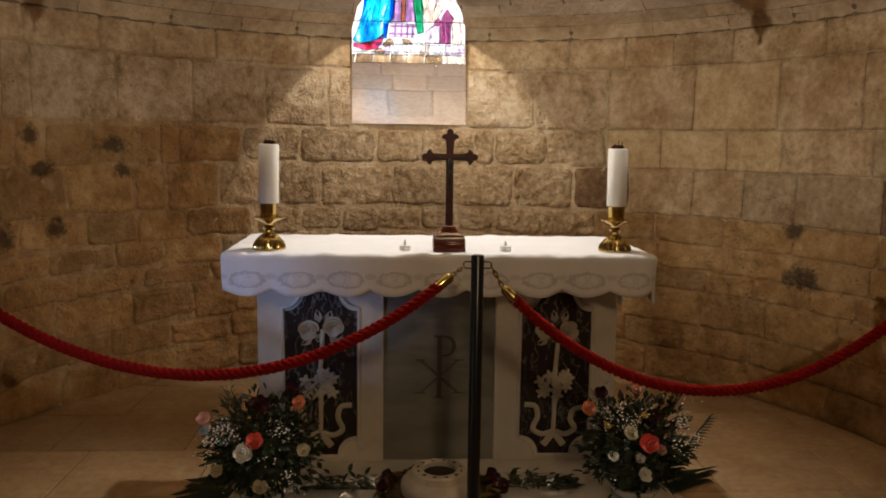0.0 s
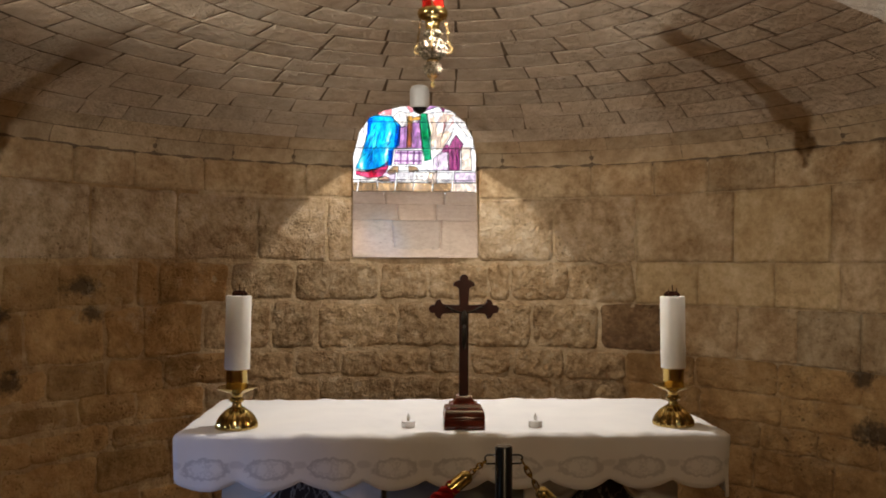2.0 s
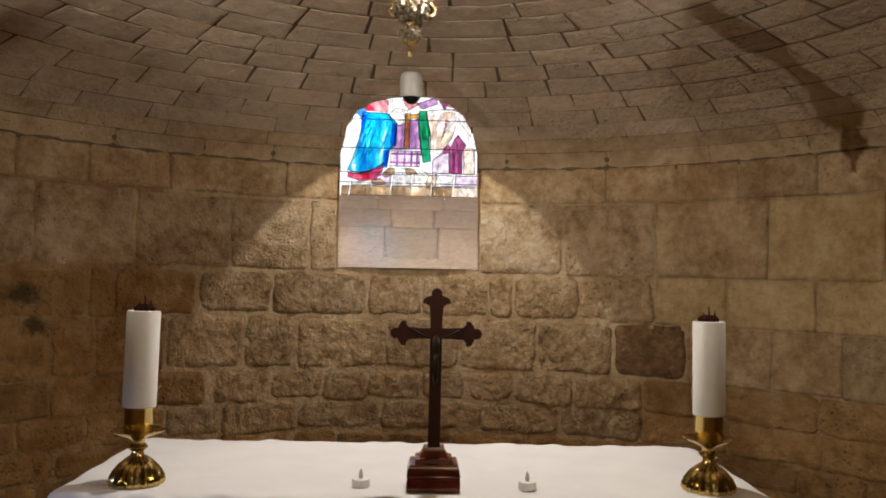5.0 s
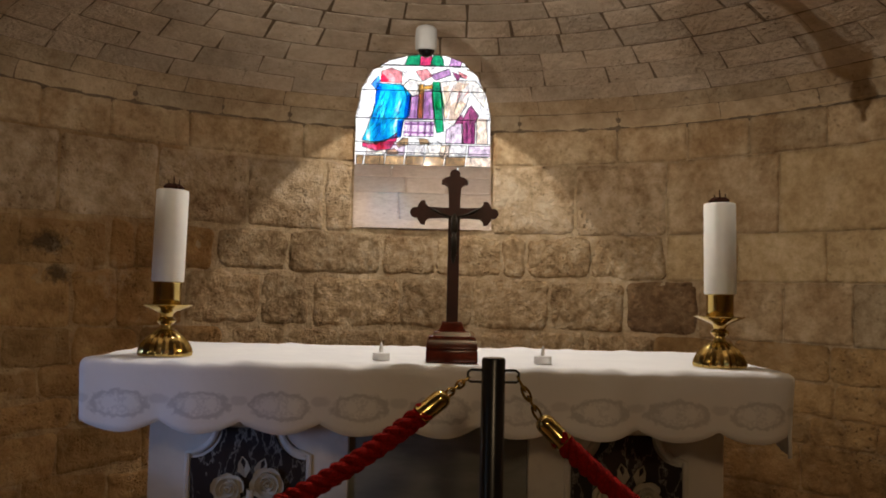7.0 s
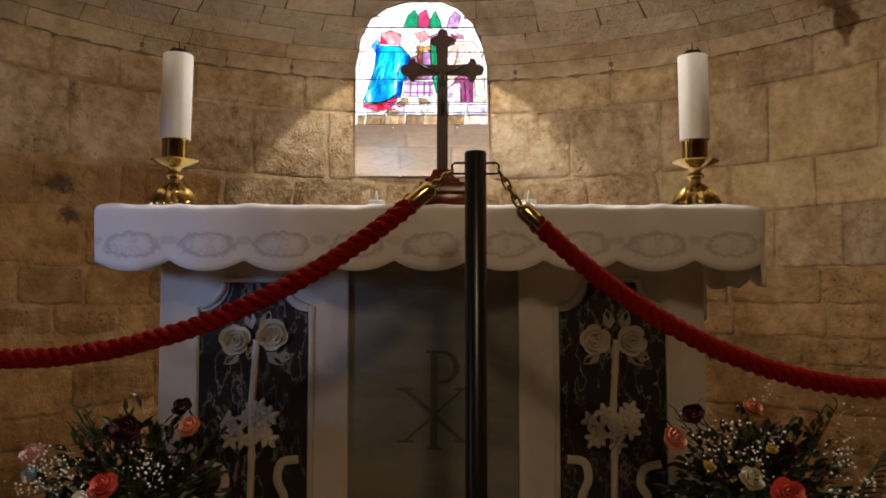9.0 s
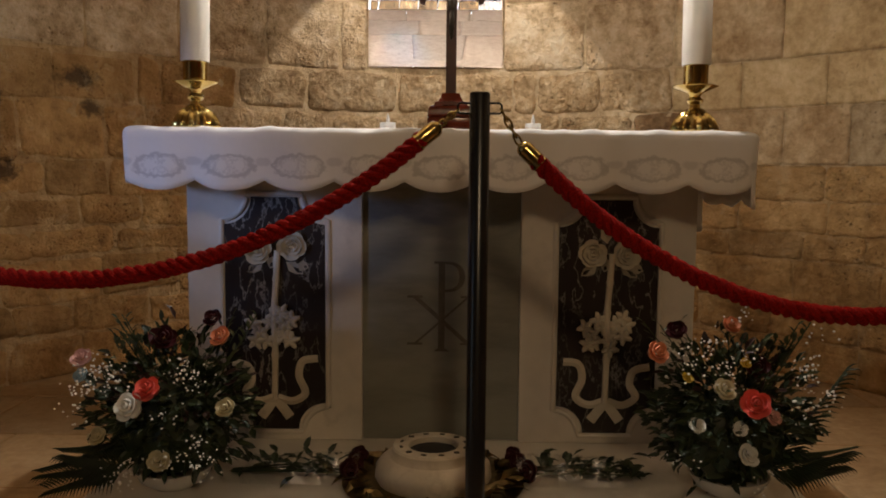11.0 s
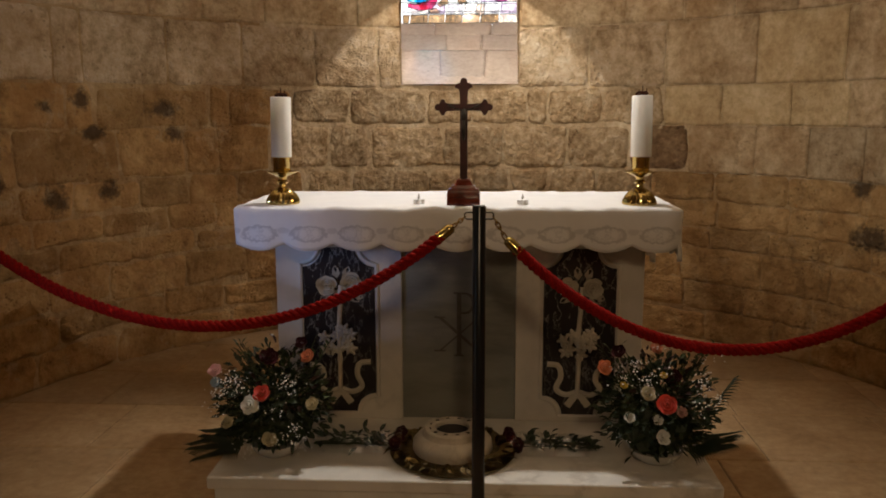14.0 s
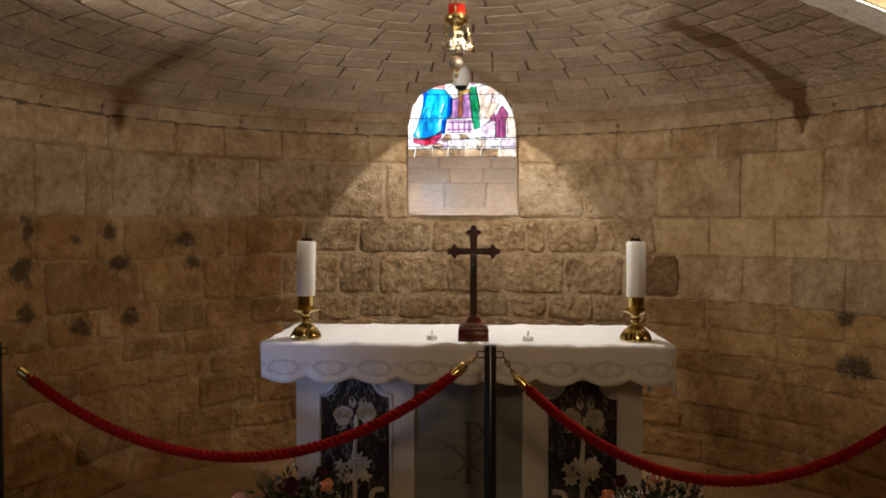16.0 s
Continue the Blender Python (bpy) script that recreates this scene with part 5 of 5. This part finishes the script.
part("stem", lathe([(0.0, 0.188), (0.024, 0.190), (0.022, 0.200), (0.024, 0.214), (0.030, 0.222), (0.0, 0.222)], 28), BRASS, LAMP, smooth=40)
lamp_cup = part("cup", lathe([(0.0, 0.220), (0.032, 0.222), (0.047, 0.232), (0.051, 0.244), (0.048, 0.256), (0.042, 0.260), (0.038, 0.256), (0.0, 0.246)], 36), BRASS, LAMP, smooth=40)
part("glass_cup", lathe([(0.0, 0.250), (0.034, 0.252), (0.036, 0.262), (0.035, 0.300), (0.0325, 0.300), (0.032, 0.262), (0.0, 0.258)], 28), RED_GLASS, lamp_cup, "ruby red glass cup", smooth=40)
for k in range(3):
    a = radians(25 + 120 * k)
    bm = bmesh.new()
    lo, hi = Vector((0.050 * math.cos(a), 0.050 * math.sin(a), 0.135)), Vector((0.010 * math.cos(a), 0.010 * math.sin(a), 0.452))
    sweep(curve_points([tuple(lo * 0.85), (0.066 * math.cos(a), 0.066 * math.sin(a), 0.125), (0.072 * math.cos(a), 0.072 * math.sin(a), 0.140), (0.062 * math.cos(a), 0.062 * math.sin(a), 0.150)]), 0.0035, 6, bm)
    mid = Vector((0.062 * math.cos(a), 0.062 * math.sin(a), 0.150))
    for q in range(22):
        c = mid.lerp(hi, (q + 0.5) / 22)
        w = hi - mid
        chain_link(bm, c, w, Vector((-math.sin(a), math.cos(a), 0)) if q % 2 else w.cross(Vector((-math.sin(a), math.cos(a), 0))), 0.019, 0.008, 0.0014)
    part("chain", bm, GOLD, LAMP, smooth=True)

# ---------------------------------------------------------------- security camera on the vault
SEC = thing("security_camera", (-0.071, 1.985, 2.318), "small white security camera with black dome lens above the window", "security camera")
AX = Matrix.Rotation(radians(6), 4, "X")
bm = lathe([(0.0, 0.122), (0.022, 0.121), (0.036, 0.116), (0.045, 0.106), (0.0490, 0.092), (0.0490, 0.020), (0.0475, 0.010), (0.044, 0.008), (0.0425, 0.014), (0.0, 0.020)], 36)
bm.transform(AX)
part("housing", bm, PLASTIC, SEC, "white plastic housing", smooth=35)
bm = bmesh.new()
blob(bm, (0, 0, 0), (0.040, 0.040, 0.042), (0, 0, 0), 3)
bmesh.ops.translate(bm, verts=bm.verts, vec=(0.002, -0.004, 0.016))
bm.transform(AX)
part("lens_dome", bm, DOME_BLACK, SEC, "glossy black dome", smooth=True)

# ---------------------------------------------------------------- on the plinth: stone relic stand, brass wreath, flowers
PZ = 0.272
STAND = thing("relic_stand", (-0.005, -0.095, PZ + 0.012), "round cream stone stand with inlaid letters and dark centre", "relic stand")
part("body", lathe([(0.0, 0.0), (0.128, 0.0), (0.133, 0.010), (0.130, 0.034), (0.118, 0.048), (0.098, 0.054), (0.094, 0.062), (0.094, 0.074), (0.090, 0.078), (0.059, 0.079), (0.0565, 0.077), (0.055, 0.060), (0.0, 0.060)], 56), MARBLE_RELIEF, STAND, smooth=35)
# shallow disc, near-black in colour for the shade of a deeper hole
part("dark_centre", lathe([(0.0, 0.0605), (0.0545, 0.0605), (0.054, 0.066), (0.0, 0.070)], 32), HOLLOW_SHADE, STAND, "near-black disc for the shaded hollow", smooth=40)
for k in range(12):
    a = radians(30 * k + 15)
    bm = box(-0.006, 0.006, -0.0028, 0.0028, 0.0785, 0.0803)
    if k % 3 == 1:
        box(-0.0022, 0.0022, -0.007, 0.007, 0.0785, 0.0802, bm=bm)
    bm.transform(Matrix.Rotation(a, 4, "Z") @ Matrix.Translation((0, -0.0745, 0)))
    part("letter_bar", bm, ENGRAVED, STAND)
WREATH = thing("brass_wreath", (-0.005, -0.098, PZ), "oval dark brass wreath of leaves round the stone stand", "wreath")
part("tray", lathe([(0.0, 0.0), (0.150, 0.0), (0.205, 0.006), (0.207, 0.010), (0.150, 0.0115), (0.0, 0.0115)], 56), BRASS_OLD, WREATH, smooth=35)
rg = random.Random(12)
for k in range(64):
    a = 2 * math.pi * k / 64
    bm = bmesh.new()
    r = rg.uniform(0.138, 0.172)
    turn = Matrix.Rotation(a + rg.choice((-1, 1)) * rg.uniform(0.5, 1.0), 3, "Z") @ Matrix.Rotation(radians(-rg.uniform(8, 22)), 3, "Y") @ Matrix.Rotation(rg.uniform(-0.6, 0.6), 3, "X")
    leaf_shape(bm, (r * math.cos(a), r * math.sin(a) * 0.98, 0.016), rg.uniform(0.055, 0.075), 0.030, turn, 0.25)
    bmesh.ops.solidify(bm, geom=bm.faces[:], thickness=0.002)
    part("leaf", bm, BRASS_OLD, WREATH)


def scatter_leaves(bm, rg, count, centre, radius, length, squash=1.0, up=0.25, blade=0.42):
    for _ in range(count):
        d = Vector((rg.gauss(0, 1), rg.gauss(0, 1), abs(rg.gauss(0, 1)) * 0.9 + up)).normalized()
        p = Vector(centre) + Vector((d.x * radius[0], d.y * radius[1], d.z * radius[2] * squash)) * rg.uniform(0.45, 1.0)
        q = (d + Vector((rg.uniform(-.6, .6), rg.uniform(-.6, .6), rg.uniform(-.5, .5)))).normalized()
        m = q.to_track_quat("X", "Z").to_matrix() @ Matrix.Rotation(rg.uniform(-1.2, 1.2), 3, "X")
        ln = length * rg.uniform(0.6, 1.3)
        leaf_shape(bm, p, ln, ln * blade, m, rg.uniform(0, 0.3))


def bouquet(at, seed, roses, label, frond, sprays):
    t = thing("flower_arrangement", at, label, "flowers", "flower arrangements at the altar foot")
    rg = random.Random(seed)
    part("bowl", lathe([(0.0, 0.0), (0.045, 0.0), (0.050, 0.004), (0.072, 0.018), (0.086, 0.040), (0.089, 0.046), (0.084, 0.046), (0.068, 0.024), (0.0, 0.012)], 40), CHINA, t, "shallow white china bowl", smooth=40)
    bm = bmesh.new()
    blob(bm, (0, 0, 0.130), (0.120, 0.085, 0.105), sub=3)
    for v in bm.verts:
        v.co += Vector((rg.uniform(-1, 1), rg.uniform(-1, 1), rg.uniform(-1, 1))) * 0.012
    scatter_leaves(bm, rg, 950, (0, 0.0, 0.165), (0.188, 0.135, 0.192), 0.029, up=-0.25, blade=0.5)
    scatter_leaves(bm, rg, 240, (0, 0.0, 0.110), (0.165, 0.125, 0.070), 0.032, up=-0.9)
    part("foliage", bm, LEAF, t, "dense dark green foliage")
    bm = bmesh.new()
    scatter_leaves(bm, rg, 170, (0, 0.0, 0.17), (0.195, 0.145, 0.210), 0.026, up=-0.1)
    for k in range(15):
        a = rg.uniform(48, 138)
        x = math.cos(radians(a)) * 0.25 + rg.uniform(-0.05, 0.05)
        base, tip = Vector((x * 0.4, 0.02, 0.20)), Vector((x, 0.02 + rg.uniform(-.03, .03), 0.33 + rg.uniform(-0.02, 0.06)))
        sweep([base, base.lerp(tip, 0.5) + Vector((0.006, 0, 0.01)), tip], 0.0015, 5, bm)
        for q in range(9):
            c = base.lerp(tip, 0.35 + 0.65 * q / 8)
            leaf_shape(bm, c, 0.022, 0.011, Vector((rg.uniform(-1, 1), rg.uniform(-.4, .4), 0.7)).to_track_quat("X", "Z").to_matrix())
    tagged(part("sprig_foliage", bm, LEAF_PALE, t, "sage green leafy sprigs"), kind="stuff")
    bm = bmesh.new()
    scatter_leaves(bm, rg, 70, (0, 0.0, 0.18), (0.18, 0.13, 0.21), 0.032, up=0.1)
    part("maroon_foliage", bm, LEAF_BROWN, t, "dark maroon leaves")
    bm = bmesh.new()
    for fx, fz, sp in frond:
        base = Vector((fx * 0.35, -0.05, 0.07))
        for k in range(22):
            f = k / 21
            c = base.lerp(Vector((fx, -0.09, fz)), f)
            for s in (-1, 1):
                w = Vector((fx * 0.9 * (0.6 + f), s * 0.10 - 0.04, (fz - 0.07) * 0.7 + s * sp)).normalized()
                leaf_shape(bm, c, 0.075 * (1 - 0.5 * f), 0.006, w.to_track_quat("X", "Z").to_matrix(), 0.2)
    part("palm_frond", bm, LEAF, t, "thin feathery palm frond")
    for x, z, many in sprays:
        c = Vector((x, -0.165 + 0.16 * abs(z - 0.2), z))
        bm = bmesh.new()
        for _ in range(many):
            p = c + Vector((rg.gauss(0, 0.018), rg.gauss(0, 0.012), rg.gauss(0, 0.016)))
            k = rg.uniform(0.0015, 0.0033)
            blob(bm, p, (k, k, k * 0.9), (0, 0, 0), 1)
        tagged(part("gypsophila", bm, PETAL_WHITE, t, "tiny white filler blossoms"), kind="stuff")
    for i, (x, y, z, r, mat, what) in enumerate(roses):
        bm = bmesh.new()
        rose_head(bm, (x, y, z), r, (52 + rg.uniform(-14, 14), 0, rg.uniform(-25, 25)), 0.9, seed * 10 + i)
        part("rose", bm, mat, t, what, smooth=60)
    return t


LX, RX, BY = -0.590, 0.655, -0.125
bouquet((LX, BY, PZ), 3, [(-0.030, -0.165, 0.226, 0.035, PETAL_WHITE, "white rose"), (0.002, -0.150, 0.258, 0.032, PETAL_CORAL, "coral rose"), (0.128, -0.06, 0.352, 0.026, PETAL_PEACH, "peach rose"),
                           (-0.172, -0.06, 0.302, 0.026, PETAL_PINK, "pale pink rose"), (-0.168, -0.075, 0.268, 0.019, PETAL_BLUE, "pale blue rosebud"), (-0.126, -0.10, 0.142, 0.023, PETAL_CREAM, "cream rosebud"), (0.012, -0.12, 0.096, 0.027, PETAL_CREAM, "cream rose"),
                           (0.146, -0.09, 0.205, 0.024, PETAL_CREAM, "cream rose"), (0.002, -0.05, 0.345, 0.034, PETAL_DARK, "dark red rose"), (0.10, -0.02, 0.385, 0.024, PETAL_DARK, "dark red rose"), (-0.045, -0.11, 0.20, 0.018, PETAL_CREAM, "cream bud")],
        "mixed bouquet of white, coral and peach roses in china bowl", [(-0.245, 0.055, 0.10), (-0.235, 0.02, 0.16), (-0.20, 0.10, 0.10)],
        [(-0.105, 0.307, 34), (-0.07, 0.283, 30), (-0.13, 0.259, 30), (-0.145, 0.225, 16), (0.071, 0.301, 30), (0.096, 0.277, 16), (0.036, 0.205, 12), (0.046, 0.109, 20), (0.116, 0.109, 28), (0.10, 0.15, 14), (-0.06, 0.07, 34)])
bouquet((RX, BY, PZ), 7, [(-0.006, -0.160, 0.246, 0.034, PETAL_CORAL, "coral rose"), (-0.182, -0.06, 0.330, 0.028, PETAL_PEACH, "peach rose"), (-0.056, -0.115, 0.264, 0.027, PETAL_CREAM, "cream rose"),
                           (-0.110, -0.12, 0.188, 0.020, PETAL_WHITE, "white rosebud"), (-0.024, -0.13, 0.186, 0.018, PETAL_WHITE, "white rosebud"), (-0.010, -0.14, 0.134, 0.026, PETAL_WHITE, "white rose"),
                           (0.032, -0.06, 0.300, 0.028, PETAL_DARK, "dark red rose"), (-0.135, -0.03, 0.372, 0.026, PETAL_DARK, "dark red rose"), (-0.018, -0.03, 0.385, 0.022, PETAL_PEACH, "pale peach rose"),
                           (-0.128, -0.10, 0.285, 0.014, PETAL_YELLOW, "yellow bud"), (-0.005, -0.09, 0.315, 0.013, PETAL_YELLOW, "yellow bud"), (0.050, -0.11, 0.205, 0.020, PETAL_PINK, "pink blossom")],
        "mixed bouquet of coral, peach and white roses in china bowl", [(0.205, 0.10, 0.10), (0.215, 0.13, 0.06), (0.20, 0.30, 0.05)],
        [(-0.136, 0.333, 26), (-0.092, 0.366, 20), (-0.062, 0.305, 22), (-0.023, 0.425, 10), (0.094, 0.32, 28), (0.124, 0.266, 34), (0.125, 0.385, 10), (0.08, 0.226, 12), (-0.14, 0.126, 10), (-0.03, 0.335, 12), (0.02, 0.06, 12)])


def wrapped_roses(at, way, seed, label):
    t = thing("wrapped_roses", at, label, "flowers", "cellophane-wrapped roses")
    rg = random.Random(seed)
    bm = bmesh.new()
    for k in range(6):
        dy = rg.uniform(-0.03, 0.03)
        sweep([(0, dy, 0.018), (way * 0.12, dy * 1.2, 0.024), (way * 0.27, dy * 0.4, 0.012)], 0.0026, 6, bm)
    for k in range(70):
        x = way * rg.uniform(0.02, 0.26)
        m = Vector((way * rg.uniform(-0.4, 1), rg.uniform(-0.8, 0.8), rg.uniform(-0.1, 0.5))).to_track_quat("X", "Z").to_matrix()
        leaf_shape(bm, (x, rg.uniform(-0.05, 0.05), rg.uniform(0.010, 0.045)), rg.uniform(0.03, 0.05), 0.018, m)
    part("stems_and_leaves", bm, LEAF, t, "green stems and leaves")
    for k in range(3):
        bm = bmesh.new()
        rose_head(bm, (-way * rg.uniform(0.0, 0.03), -0.05 + 0.045 * k, 0.034), 0.030, (75, 0, -way * 50), 1.0, seed + k)
        part("rose", bm, PETAL_DARK, t, "dark red rose", smooth=60)
    bm = bmesh.new()
    grid = [[bm.verts.new((way * (-0.03 + 0.26 * i / 14), -0.085 + 0.17 * j / 12, 0.012 + 0.045 * math.sin(math.pi * j / 12) * (1 - 0.35 * i / 14) + 0.006 * rg.uniform(-1, 1) * (0 < j < 12))) for i in range(15)] for j in range(13)]
    for j in range(12):
        for i in range(14):
            bm.faces.new((grid[j][i], grid[j][i + 1], grid[j + 1][i + 1], grid[j + 1][i]))
    w = part("cellophane", bm, CELLO, t, "crinkled clear cellophane")
    w.visible_shadow = False


wrapped_roses((-0.205, -0.060, PZ), -1, 31, "dark red roses in clear cellophane lying on the step")
wrapped_roses((0.215, -0.055, PZ), 1, 37, "dark red roses in clear cellophane lying on the step")

# ---------------------------------------------------------------- pieces of the wall and floor
rng = random.Random(11)
for c, (z0, z1, joints) in enumerate(COURSES):
    if joints is None:
        a, seq = -90.0, [-90.0]
        while a < 84:
            a += rng.uniform(5.5, 13)
            seq.append(min(a, 90.0))
        seq[-1] = 90.0
        joints = seq
    for k, (a0, a1) in enumerate(zip(joints, joints[1:])):
        if c >= 8 and a0 > -11.6 and a1 < 7.6:
            continue
        mid = (a0 + a1) / 2
        dressed = c >= 9 or mid > 34
        coarse = c == 8 and not dressed
        # Pale high and dark low courses: light level is partly in the stone colours.
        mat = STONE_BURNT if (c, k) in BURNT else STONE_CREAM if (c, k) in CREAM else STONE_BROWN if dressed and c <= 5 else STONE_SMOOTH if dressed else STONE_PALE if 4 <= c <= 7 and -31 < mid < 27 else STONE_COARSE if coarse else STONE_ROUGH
        worn = not dressed and not coarse and (c < 4 or mid < -36)     # eroded faces, joints filled almost flush
        rough = 0.007 if dressed and c <= 5 else (0.0022 if mid > -12 else 0.0035) if dressed else 0.0065 if coarse else rng.uniform(0.008, 0.013) if worn else 0.0105 + rng.uniform(0, 0.004)
        gap = 0.007 if dressed and c <= 5 else 0.005 if dressed else 0.017 if coarse else rng.uniform(0.006, 0.014) if worn else rng.uniform(0.013, 0.024)
        proud = 0.004 if dressed else 0.005 if coarse else rng.uniform(0.002, 0.008) if worn else 0.0065
        wob = 0.0 if dressed else 0.014 if worn else 0.006
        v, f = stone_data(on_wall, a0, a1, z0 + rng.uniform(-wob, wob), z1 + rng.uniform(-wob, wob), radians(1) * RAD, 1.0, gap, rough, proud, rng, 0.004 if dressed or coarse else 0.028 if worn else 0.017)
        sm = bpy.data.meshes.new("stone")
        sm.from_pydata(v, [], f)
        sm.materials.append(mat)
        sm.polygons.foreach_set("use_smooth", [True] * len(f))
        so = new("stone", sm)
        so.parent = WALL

rows_y = [-5.2, -4.6, -4.0, -3.4, -2.8, -2.2, -1.6, -1.08, -0.56, -0.02, 0.51, 1.02, 1.52, 2.05, 2.6, 3.1]
for j, (y0, y1) in enumerate(zip(rows_y, rows_y[1:])):
    x = (-2.20, -2.55)[j % 2] - 0.62
    cut = [x]
    while x < 2.9:
        x += rng.choice((0.55, 0.62, 0.70))
        cut.append(x)
    if j % 2 == 0:
        cut = [-2.82, -2.20, -1.58, -1.0, -0.4, 0.2, 0.75, 1.25, 1.85, 2.45, 3.0]
    for x0, x1 in zip(cut, cut[1:]):
        x0, x1 = max(x0, -2.3), min(x1, 2.3)
        if x1 - x0 < 0.05:
            continue
        bm = box(x0 + 0.0025, x1 - 0.0025, y0 + 0.0025, y1 - 0.0025, -0.03, 0.0 + rng.uniform(-0.001, 0.001), 0.004, 1)
        part("floor_slab", bm, TILE, GROUND)
